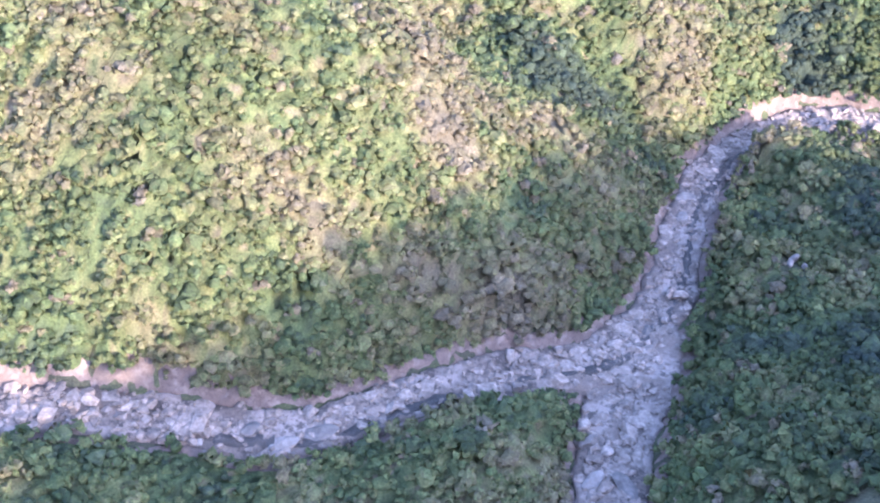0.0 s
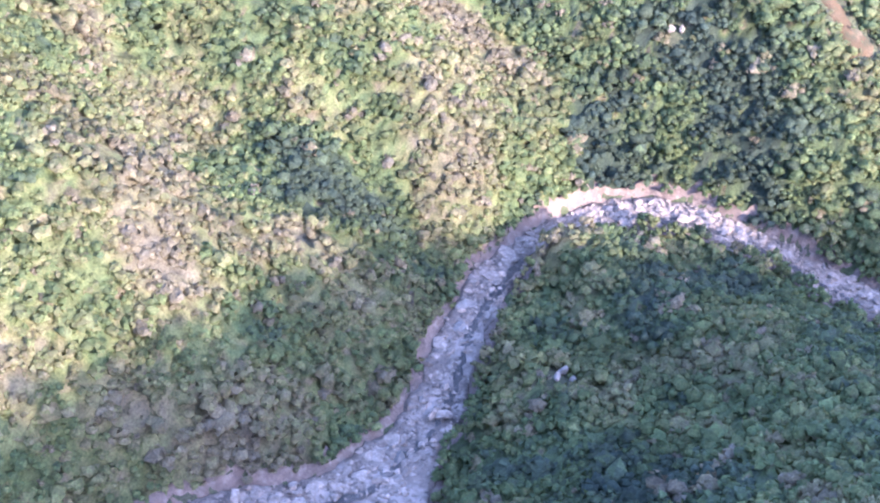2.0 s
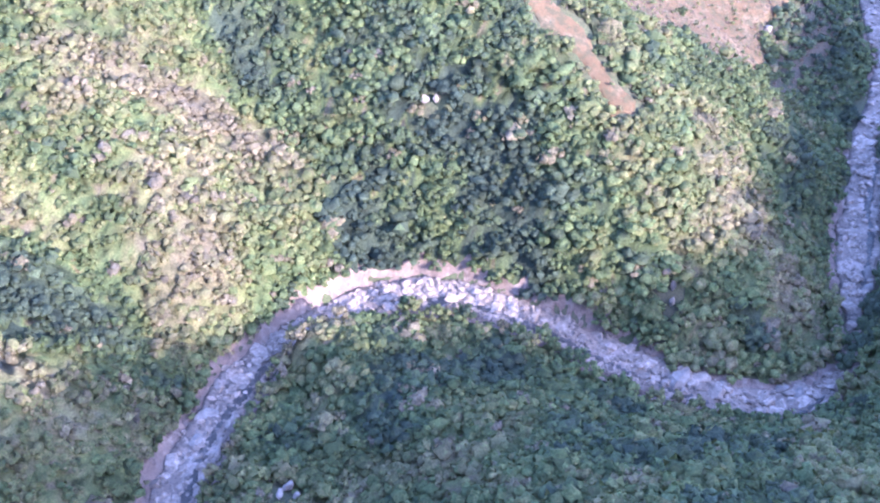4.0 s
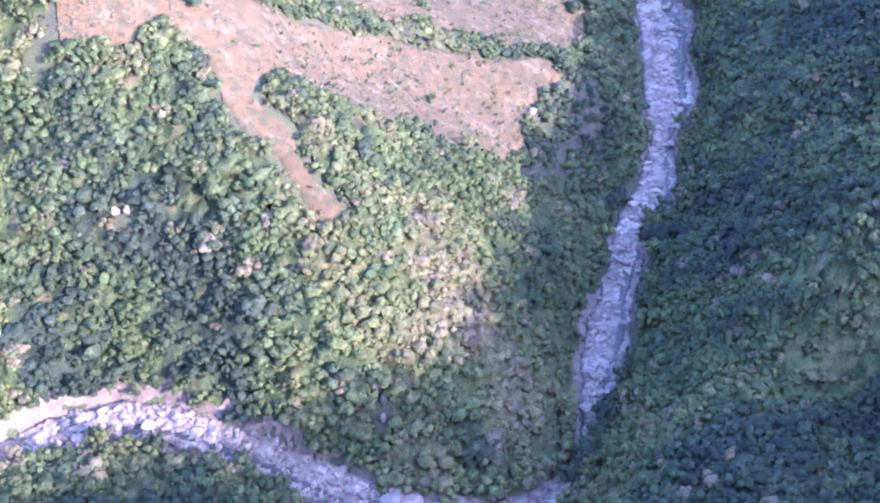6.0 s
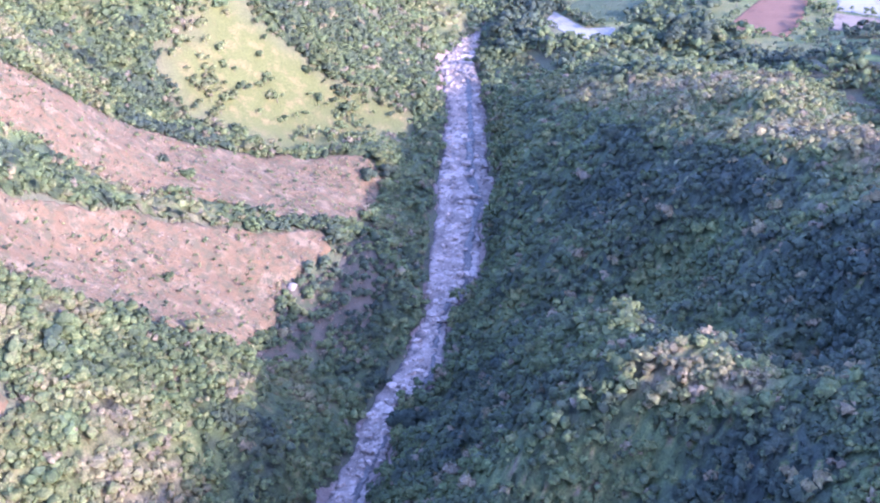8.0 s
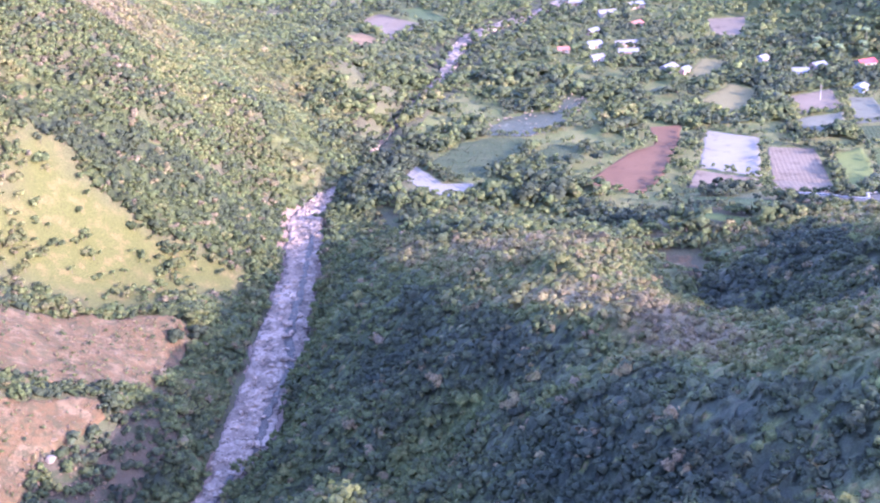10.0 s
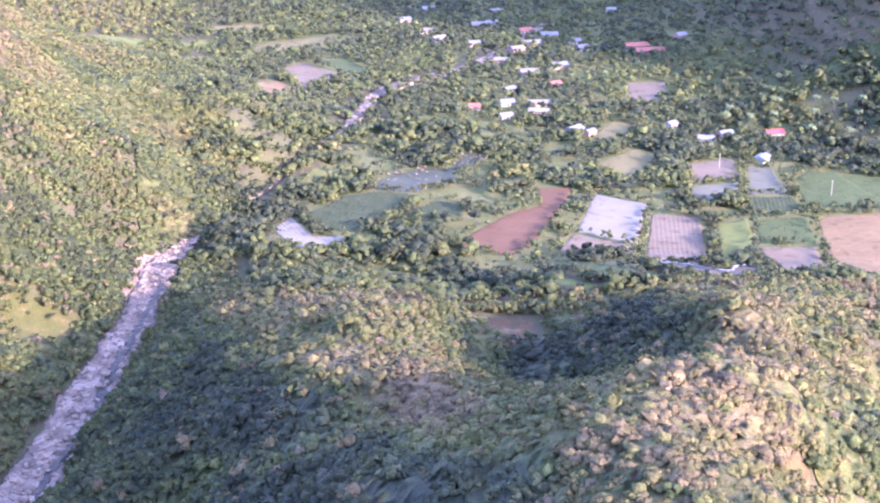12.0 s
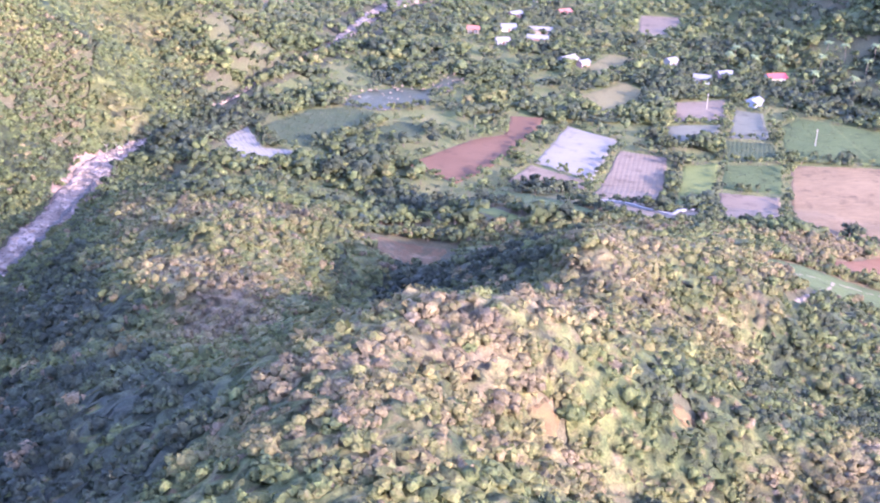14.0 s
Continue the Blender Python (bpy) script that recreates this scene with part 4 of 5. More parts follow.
def near_woods(x, y):
    """Inside the woods that the river valley looks at."""
    return (x > np.interp(y, WEST_EDGE[0], WEST_EDGE[1])) & (x < np.interp(y, EAST_EDGE[0], EAST_EDGE[1])) & (y > np.interp(x, SOUTH_EDGE[0], SOUTH_EDGE[1]))


undergrowth(-100, 75, 105, 345, 1.4, 1.4, 21, near_woods)
undergrowth(75, 185, 110, 345, 1.5, 1.5, 22, near_woods)
undergrowth(185, 345, 135, 345, 1.35, 1.35, 23, near_woods)
undergrowth(345, 600, 165, 470, 1.5, 1.45, 24, lambda x, y: near_woods(x, y) & ((x > 400) | (y < 345)))
undergrowth(75, 400, 345, 560, 1.5, 1.45, 25, lambda x, y: near_woods(x, y) & ((y < 520) | (x < 340)))

undergrowth(190, 345, 560, 860, 1.3, 2.1, 26, lambda x, y: ~((y < 640) & (x < 300)) & (x > 215 - 0.1 * (y - 560)) & (x < 340), lambda x, y: 0.5 + 0.2 * (1 - smooth(215, 290, x)) + 0.25 * fbm(x, y, 40, 64))
undergrowth(340, 740, 465, 760, 1.2, 2.3, 27, lambda x, y: (fbm(x, y, 45, 61) + fbm(x, y, 17, 65) > -0.08) & ~((x < 345) & (y < 560)), lambda x, y: 0.34 + 0.24 * fbm(x, y, 24, 62))

for name, label, x0, x1, y0, y1, room, seed in WOODS:
    x, y, rng = scatter(x0, x1, y0, y1, 1.5, seed)
    seen = near_woods(x, y)
    x, y = x[seen], y[seen]
    d = open_ground(x, y)
    keep = (d > 1.0) & (rng.random(len(x)) < 2.25 / (1.45 * room) * np.sqrt(1 + steepness(x, y, d < 10) ** 2))
    keep &= (area_distance(x, y, MEADOW) + 12 * fbm(x, y, 18, 21) > 0) | (rng.random(len(x)) < 0.07 + 0.55 * (fbm(x, y, 12, 22) > 0.12))
    keep &= (area_distance(x, y, SCREE) + 3 * fbm(x, y, 7, 44) > 0) | (rng.random(len(x)) < 0.5)
    if name == "forest_landslide_side":
        keep &= ~((x > 270) & (y < 560) & (to_line(x, y, WATER_LINES[0])[1] >= 0) & (x > np.interp(y, [345, 410, 460, 510, 562], [254, 275, 286, 299, 306])))
    if name == "forest_east_shoulder":
        keep &= ((y < 520) | (x < 340)) & (x > np.interp(y, [345, 410, 460, 510, 562], [254, 275, 286, 299, 306]))
    if name == "forest_ridge":
        keep &= ~((x < 400) & (y > 345)) & (y < 470)
    x, y = x[keep], y[keep]
    r = np.clip(rng.lognormal(0.83, 0.34, len(x)), 0.8, 4.6)
    small = name in ("forest_east_hill", "forest_east_shoulder", "forest_ridge")
    r *= 0.88 if name == "forest_ridge" else 0.95 if small else 1.08 if name == "forest_middle_spur" else 1.0
    r *= np.where(area_distance(x, y, SCRUB_STRIP) < 0, 0.78, 1.0)
    if name == "forest_ridge":
        keep = area_distance(x, y, RIDGE_GROVE) > 0
        x, y, r = x[keep], y[keep], r[keep]
    overhang = right_bank(x, y)
    r = np.where(overhang > 0.3, np.minimum(r, 2.6), r)
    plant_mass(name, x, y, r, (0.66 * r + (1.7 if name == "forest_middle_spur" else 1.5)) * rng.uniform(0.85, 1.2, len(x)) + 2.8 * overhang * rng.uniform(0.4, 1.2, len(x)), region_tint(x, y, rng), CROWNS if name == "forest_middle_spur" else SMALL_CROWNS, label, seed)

# woods and hedges of the valley floor, bushes on the bare scars, and the hidden flank behind
x, y, rng = scatter(325, 760, 460, 760, 3.4, 31)
d = open_ground(x, y)
lush, grove = fbm(x, y, 45, 61), fbm(x, y, 17, 65)
dense = np.where(d < 3.2, 0.95, np.clip(0.55 + 0.75 * lush + 0.75 * grove, 0.1, 0.95)) + 0.25 * (x < 380)
keep = (d > 0.3) & (rng.random(len(x)) < dense) & ~((x < 345) & (y < 560)) & ~((x < 300) & (y < 640))
x, y, d, grove = x[keep], y[keep], d[keep], grove[keep]
r = np.clip(rng.lognormal(1.0, 0.42, len(x)) * (1 + 0.5 * np.clip(grove, -0.5, 1) * (d > 3)), 0.9, np.where(d < 3.2, 2.3, 5.6))
plant_mass("valley_trees", x, y, r, (0.85 * r + 1.4) * rng.uniform(0.85, 1.3, len(x)), np.clip(0.3 + 0.24 * fbm(x, y, 24, 62) + rng.normal(0, 0.07, len(x)), 0, 1), VALLEY_CROWNS, "green hedgerow trees and bushes between the fields", 31, "trees")

CROPS = [row for row in FIELDS if row[0] in ("vegetable_field", "clover_field", "bean_field", "maize_field", "terrace_field", "green_field")]
x, y, rng = scatter(365, 690, 460, 650, 1.5, 36)
inside = np.minimum.reduce([area_distance(x, y, row[4]) for row in CROPS])
keep = (inside < -0.5) & (rng.random(len(x)) < np.where(x < 450, 0.4, 0.22) * (1 + fbm(x, y, 9, 67)))
x, y = x[keep], y[keep]
r = rng.uniform(0.35, 0.75, len(x))
plant_mass("crop_plants", x, y, r, 0.5 + r, np.clip(0.25 + 0.2 * fbm(x, y, 9, 68) + rng.normal(0, 0.06, len(x)), 0, 1), BRUSH, "low leafy crop plants on the green plots", 36, "crops", 0.1, False)

x, y, rng = scatter(190, 345, 560, 860, 2.8, 35)
keep = (open_ground(x, y) > 0.5) & ~((y < 640) & (x < 300)) & (x > 215 - 0.1 * (y - 560)) & (rng.random(len(x)) < 0.85)
x, y = x[keep], y[keep]
r = np.clip(rng.lognormal(0.95, 0.35, len(x)), 1.2, 5.0)
plant_mass("forest_north_hill", x, y, r, (0.5 * r + 1.6) * rng.uniform(0.85, 1.2, len(x)), np.clip(0.47 + 0.2 * (1 - smooth(215, 290, x)) + 0.25 * fbm(x, y, 40, 64) + 0.2 * fbm(x, y, 13, 66) + rng.normal(0, 0.06, len(x)), 0, 1), FAR_CROWNS, "sunlit olive and green scrub on the hill beyond the river", 35)

x, y, rng = scatter(180, 900, 640, 1300, 5.8, 32)
d = open_ground(x, y)
keep = ((y > 760) | (x > 735)) & ~((x < 345) & (y < 860)) & (d > 0.8) & (rng.random(len(x)) < 0.9)
x, y = x[keep], y[keep]
r = np.clip(rng.lognormal(1.33, 0.28, len(x)), 2.2, 6.5)
plant_mass("distant_woods", x, y, r, (0.7 * r + 2.4) * rng.uniform(0.85, 1.25, len(x)), np.clip(0.29 + 0.2 * fbm(x, y, 60, 63) + rng.normal(0, 0.07, len(x)) + 0.25 * (1 - smooth(280, 360, x)), 0, 1), FAR_CROWNS, "distant green woods in the valley and on the far hills", 32, stems=False)

x, y, rng = scatter(-200, 660, -120, 480, 7.4, 33)
keep = (open_ground(x, y) > 0.6) & ((y < np.interp(x, SOUTH_EDGE[0], SOUTH_EDGE[1])) | (x < np.interp(y, WEST_EDGE[0], WEST_EDGE[1])) | (x > np.interp(y, EAST_EDGE[0], EAST_EDGE[1])))
x, y = x[keep], y[keep]
r = np.clip(rng.lognormal(1.2, 0.25, len(x)), 2.0, 5.5)
plant_mass("forest_behind", x, y, r, r * rng.uniform(1.3, 1.8, len(x)), region_tint(x, y, rng), BEHIND_CROWNS, "forest on the high flank above the river", 33, stems=False)

x, y, rng = scatter(105, 262, 268, 460, 1.7, 34)
d = np.minimum.reduce([area_distance(x, y, c) + 3.2 * fbm(x, y, 9, 41) for c in BARE])
grassy = area_distance(x, y, SLIDE_UPPER) < 0
keep = (d < 3.5) & (rng.random(len(x)) < 0.2 + 0.55 * (fbm(x, y, 14, 71) > np.where(grassy, -0.15, 0.2)))
x, y = x[keep], y[keep]
r = 0.3 + 1.1 * rng.random(len(x)) ** 4
plant_mass("slope_bushes", x, y, r, 0.45 + r * rng.uniform(0.9, 1.3, len(x)), np.clip(rng.normal(0.45, 0.16, len(x)), 0, 1), BRUSH, "small scattered bushes and grass tufts on bare earth", 34, "bushes", np.where(d[keep] < -0.5, 0.25 + broken(x, y), 0.0))


# ---- stones of the river ----
def stone_mesh(seed, material, flat=0.62, points=15):
    """An angular, worn stone about a metre in radius."""
    rng = np.random.default_rng(seed)
    p = rng.normal(0, 1, (points, 3))
    p /= np.linalg.norm(p, axis=1)[:, None]
    p *= rng.uniform(0.85, 1.1, (points, 1)) * np.array([1.15, 0.9, flat])
    bm = bmesh.new()
    for c in p:
        bm.verts.new(c)
    hull = bmesh.ops.convex_hull(bm, input=bm.verts)
    bmesh.ops.delete(bm, geom=[v for v in bm.verts if not v.link_faces], context="VERTS")
    bmesh.ops.recalc_face_normals(bm, faces=bm.faces)
    return bm_mesh("stone", bm, material)


STONES = [stone_mesh(400 + k, M_STONE) for k in range(10)]


def bed_places(count, seed, x0, x1, inset):
    """Places on the stony bed between two eastings."""
    rng = np.random.default_rng(seed)
    line = np.vstack(WATER_LINES)
    line = line[(line[:, 0] > x0) & (line[:, 0] < x1) & (line[:, 1] > 95)]
    k = rng.integers(0, len(line), count * 3)
    x, y = line[k, 0] + rng.normal(0, 0.6, len(k)) * line[k, 3], line[k, 1] + rng.normal(0, 0.6, len(k)) * line[k, 3]
    ok = np.flatnonzero(water_edge(x, y)[0] < -inset)[:count]
    return x[ok], y[ok], rng


def joined_stones(name, x, y, r, rng, label, material=M_STONE, rise=0.7, squash=1.0):
    z = height(x, y) + rise
    verts, loops, sizes, base = [], [], [], 0
    shapes = []
    for me in STONES:
        v = np.empty(len(me.vertices) * 3, np.float32)
        me.vertices.foreach_get("co", v)
        shapes.append((v.reshape(-1, 3), [list(p.vertices) for p in me.polygons]))
    for i in range(len(x)):
        v, faces = shapes[rng.integers(0, len(shapes))]
        a = rng.uniform(0, math.tau)
        c, s = math.cos(a) * r[i], math.sin(a) * r[i]
        verts.append(np.c_[v[:, 0] * c - v[:, 1] * s + x[i], v[:, 0] * s + v[:, 1] * c + y[i], v[:, 2] * r[i] * squash + z[i]])
        for f in faces:
            loops.extend(n + base for n in f)
            sizes.append(len(f))
        base += len(v)
    return tagged(new(name, mesh_from(name, np.vstack(verts), loops, sizes, [material])), label, "stones", kind="stuff")


x, y, rng = bed_places(8200, 81, -120, 330, 0.2)
keep = ((x < 205) | (rng.random(len(x)) < 0.4)) & ((stream_run(x, y) > 0) | (rng.random(len(x)) < 0.25))
x, y = x[keep], y[keep]
joined_stones("river_stones", x, y, np.clip(rng.lognormal(-0.8, 0.55, len(x)), 0.18, 1.6), rng, "pale grey rubble and cobbles strewn over the riverbed", M_STONE, 1.05)
x, y, rng = bed_places(300, 87, -120, 330, 0.9)
keep = stream_run(x, y) > 0.3
x, y = x[keep], y[keep]
joined_stones("rock_slabs", x, y, np.clip(rng.lognormal(0.45, 0.4, len(x)), 0.7, 3.0), rng, "broad pale water-worn slabs lying flat in the riverbed", M_STONE, 1.12, 0.42)
x, y, rng = bed_places(220, 82, 330, 620, 0.3)
joined_stones("distant_river_stones", x, y, np.clip(rng.lognormal(0.0, 0.4, len(x)), 0.5, 2.0), rng, "pale stones along the distant river")

x, y, rng = scatter(405, 480, 634, 702, 1.7, 86)
d = np.minimum(area_distance(x, y, FIELDS[-2][4]), area_distance(x, y, FIELDS[-1][4]))
keep = (d < 1.5) & (((np.abs(d) < 1.2) & (rng.random(len(x)) < 0.25)) | (np.abs(fbm(0.4 * (x + y), x - y, 9, 73, 2)) < 0.07) | (rng.random(len(x)) < 0.08)) & (rng.random(len(x)) < 0.8)
x, y = x[keep], y[keep]
joined_stones("shallows_stones", x, y, np.clip(rng.lognormal(-0.8, 0.4, len(x)), 0.25, 1.0), rng, "pale stones lying in lines in the river shallows")

x, y, rng = scatter(92, 262, 270, 462, 1.6, 83)
d = np.minimum.reduce([area_distance(x, y, c) + 3.2 * fbm(x, y, 9, 41) for c in BARE[:2]])
keep = (d < -1) & (rng.random(len(x)) < 0.3 + 0.65 * (fbm(x, y, 16, 72) > 0.0))
x, y = x[keep], y[keep]
rubble = joined_stones("landslide_rubble", x, y, np.clip(rng.lognormal(-1.1, 0.5, len(x)), 0.13, 0.9), rng, "reddish and pale broken rock on the landslide", M_RUBBLE, 0.3 + broken(x, y))

x, y, rng = scatter(204, 264, 328, 426, 1.7, 88)
keep = (area_distance(x, y, SCREE) + 3 * fbm(x, y, 7, 44) < -0.5) & (rng.random(len(x)) < 0.6)
x, y = x[keep], y[keep]
joined_stones("scree_stones", x, y, np.clip(rng.lognormal(-0.8, 0.5, len(x)), 0.2, 1.2), rng, "grey-brown angular stones lying on the scree slope", M_RUBBLE, 0.3)

# the larger boulders, pieces of the riverbed
x, y, rng = bed_places(290, 84, -95, 300, 1.2)
z = height(x, y)
for i in range(len(x)):
    b = new("boulder", STONES[i % len(STONES)])
    s = float(np.clip(rng.lognormal(0.1, 0.35), 0.7, 2.2))
    b.matrix_basis = pose(x[i], y[i], z[i] + 0.95 + 0.35 * s, rng.uniform(-12, 12), rng.uniform(-12, 12), rng.uniform(0, 360)) @ Matrix.Diagonal((s, s * rng.uniform(0.7, 1.1), s, 1))
    b.parent = riverbed


def big_rock(at, size, turn, label, seed, points=26):
    ob = new("rock", stone_mesh(seed, M_PALE_STONE, 0.75, points))
    zz = float(height(at[0], at[1])[0])
    ob.matrix_basis = pose(at[0], at[1], zz + 0.7 + 0.3 * size[2], 6, -8, turn) @ Matrix.Diagonal((*size, 1))
    return tagged(ob, label, "rock")


ROCKS = [
        ((160, 230), (3.0, 2.4, 2.8), 40, "large smooth whitish boulder at the edge of the bed", 501),
        ((57.5, 223), (2.6, 2.0, 1.6), 20, "broad pale boulder lying in the straight riverbed", 502),
        ((56, 216), (1.8, 1.6, 1.4), 70, "pale rounded boulder in the riverbed", 503),
        ((27, 143), (2.5, 2.0, 1.9), 10, "large pinkish boulder under the bank", 504),
        ((27, 133), (3.0, 2.2, 1.5), 60, "flat pale rock slab beside the side stream", 505),
        ((33, 131), (4.2, 2.4, 1.2), 120, "long grey rock slab across the stream bed", 506),
        ((-33, 137.5), (2.1, 1.7, 1.6), 30, "pale block standing in the riverbed", 507),
        ((-22, 138), (4.0, 2.2, 1.1), 15, "sloping pale rock slabs in the bed", 508),
        ((-28, 135), (3.6, 2.0, 0.9), 25, "smooth pale rock slab in the bed", 509),
        ((43, 176), (2.0, 1.6, 1.2), 80, "whitish boulder where two streams meet", 510),
]
ROCKS += [
        ((40, 172), (1.7, 1.3, 1.1), 15, "whitish boulder where two streams meet", 511),
        ((112, 288), (1.1, 0.8, 2.0), 10, "pale rock outcrop among dark green trees", 512),
        ((114.5, 287.5), (0.9, 0.8, 1.7), 50, "pale rock outcrop among dark green trees", 522),
        ((116.5, 288.5), (0.8, 0.6, 1.4), 85, "pale rock outcrop among dark green trees", 523),
        ((161.5, 250.5), (1.1, 0.9, 2.8), 0, "steep whitish rock face above the river bend", 513),
        ((162.5, 248), (0.9, 0.8, 2.4), 40, "steep whitish rock face above the river bend", 524),
        ((161.8, 245.6), (0.8, 0.8, 2.0), 30, "steep whitish rock face above the river bend", 514),
        ((222, 368), (1.5, 1.3, 1.6), 30, "single white boulder on the scree slope", 515),
        ((216, 262), (2.0, 1.4, 1.3), 30, "tilted pale slab in the shaded bed", 516),
        ((218, 268), (2.4, 1.4, 1.2), 60, "tilted pale slab in the shaded bed", 517),
        ((186, 226), (2.2, 1.7, 1.5), 45, "grey boulder at the foot of the wooded bank", 518),
        ((76, 194), (1.2, 0.9, 1.3), 20, "pale broken outcrop among the shaded trees", 520),
        ((74.5, 191.5), (1.0, 0.8, 1.1), 70, "pale broken outcrop among the shaded trees", 521),
        ((77.5, 191), (0.8, 0.7, 1.0), 45, "pale broken outcrop among the shaded trees", 525),
        ((183, 228), (1.6, 1.3, 1.3), 5, "grey boulder at the foot of the wooded bank", 519),
]
for at, size, turn, label, seed in ROCKS:
    big_rock(at, size, turn, label, seed)

# ---- raw earth banks cut by the river ----
M_BANK = earth("cut_bank_earth", (0.1, 0.068, 0.05), (0.21, 0.152, 0.118), 0.2, 1.7, ((0.25, 0.19, 0.15), 0.5, 0.66), 1.0)


drape("river_margin", lambda x, y: np.maximum(np.abs(water_edge(x, y)[0] - 0.4 - 1.0 * (1 - smooth(190, 230, x)) - 0.5 * fbm(x, y, 7, 94)) - 0.5 - 1.2 * (1 - smooth(190, 230, x)) - 1.8 * fbm(x, y, 9, 95), np.maximum(47 - y, x - 312)), (-135, 320, 45, 600), 1.2, 0.3, M_BANK,
      "narrow raw earth margin on both sides of the riverbed", "river bank", lambda x, y: 0.35 * fbm(x, y, 2.5, 96, 2) + 0.1)


def bank(name, stretch, reach, label):
    xs, ys = zip(*stretch)

    def edge(x, y):
        w = water_edge(x, y)[0]
        return np.maximum(np.maximum(w - reach - 1.5 * fbm(x, y, 5, 91), -w - 0.6), area_distance(x, y, stretch) + 1.5 * fbm(x, y, 6, 92))
    drape(name, edge, (min(xs) - 3, max(xs) + 3, min(ys) - 3, max(ys) + 3), 1.0, 0.35, M_BANK, label, "river bank", lambda x, y: 0.5 * fbm(x, y, 2.5, 93, 2) + 0.1)


bank("bank_bend", [(62, 232), (70, 252), (95, 275), (118, 274), (140, 262), (152, 248), (140, 246), (112, 257), (97, 258), (73, 243)], 4.5, "sunlit pinkish cut bank round the river bend")
bank("bank_upstream", [(-118, 132), (-118, 152), (-80, 152), (-36, 152), (-34, 137), (-60, 136), (-90, 134)], 4.0, "pinkish earth bank below the wooded slope")
bank("bank_meeting", [(2, 152), (6, 170), (34, 186), (44, 184), (40, 176), (28, 164), (12, 157)], 2.6, "pale rubble bank where two streams meet")
bank("bank_straight", [(44, 186), (42, 214), (52, 234), (64, 240), (56, 220), (50, 192)], 1.8, "low pale bank along the straight riverbed")
bank("bank_gorge", [(140, 240), (146, 254), (176, 240), (198, 240), (196, 232), (180, 222), (160, 229)], 2.4, "grey earth bank under hanging roots")
bank("bank_valley", [(286, 530), (284, 545), (296, 568), (310, 586), (317, 578), (306, 556), (300, 540), (293, 528)], 4.0, "pinkish earth bank where the river leaves the hills")

# ---- trees that stand for themselves ----
def trunk_mesh(seed, tall, girth):
    rng = np.random.default_rng(seed)
    bm = bmesh.new()

    def limb(a, b, r0, r1, sides=5):
        d = (b - a).normalized()
        u = d.orthogonal().normalized()
        v = d.cross(u)
        rings = [[bm.verts.new(c + (u * math.cos(k * math.tau / sides) + v * math.sin(k * math.tau / sides)) * r) for k in range(sides)] for c, r in ((a, r0), (b, r1))]
        for k in range(sides):
            bm.faces.new((rings[0][k], rings[0][(k + 1) % sides], rings[1][(k + 1) % sides], rings[1][k]))
        bm.faces.new(rings[1])
    fork = Vector((rng.normal(0, 0.05) * tall, rng.normal(0, 0.05) * tall, tall * 0.45))
    limb(Vector((0, 0, -0.5)), fork, girth, girth * 0.65)
    for k in range(5):
        a = k * math.tau / 5 + rng.uniform(-0.4, 0.4)
        tip = Vector((math.cos(a) * tall * rng.uniform(0.2, 0.34), math.sin(a) * tall * rng.uniform(0.2, 0.34), tall * rng.uniform(0.66, 0.9)))
        limb(fork, tip, girth * 0.4, girth * 0.1, 4)
    return bm_mesh("trunk", bm, M_BARK)


def crown_mesh(seed, radius, tall, tufts, tint, lobes=9):
    rng = np.random.default_rng(seed)
    v, bow, tris = leafy_crown(rng, lobes, tufts, 0.15, 5)
    v = v * np.array([radius, radius, 0.6 * radius + 0.25 * tall]) + np.array([0, 0, tall - 0.75 * radius])
    n = len(tris)
    return mesh_from("crown", v, tris.ravel(), np.full(n, 3), [M_LEAF], flat=False, normals=bow, face_floats={"tint": np.clip(tint + rng.normal(0, 0.04, n), 0, 1), "vigour": np.full(n, rng.uniform(0.85, 1.15))})


KINDS = [  # label, tint, radius, height
    ("dry grey-tan bush with bare twigs on the ridge", 0.88, 2.2, 2.6), ("pale leafless bush on the sunny ridge", 0.98, 2.0, 2.4), ("tan drying bush on the sunny ridge", 0.76, 2.3, 2.8),
    ("olive scrub tree on the sunny ridge", 0.64, 2.4, 3.0), ("yellow-green scrub tree on the ridge", 0.55, 2.4, 3.1), ("dark green leafy tree on the ridge", 0.22, 2.6, 4.4),
    ("fresh green bush on the sunny ridge", 0.42, 2.1, 2.7), ("brownish bush with thin leaves on the ridge", 0.82, 2.4, 2.8),
]


def make_tree(name, label, tint, radius, tall, seed, tufts=110, group="", category="tree", at=None, turn=0.0):
    ob = thing(name, at or (0, 0, 0), turn)
    for part_name, me in (("trunk", trunk_mesh(seed, tall, 0.045 * tall)), ("crown", crown_mesh(seed, radius, tall, tufts, tint))):
        p = new(part_name, me)
        p.parent = ob
    return tagged(ob, label, category, group)


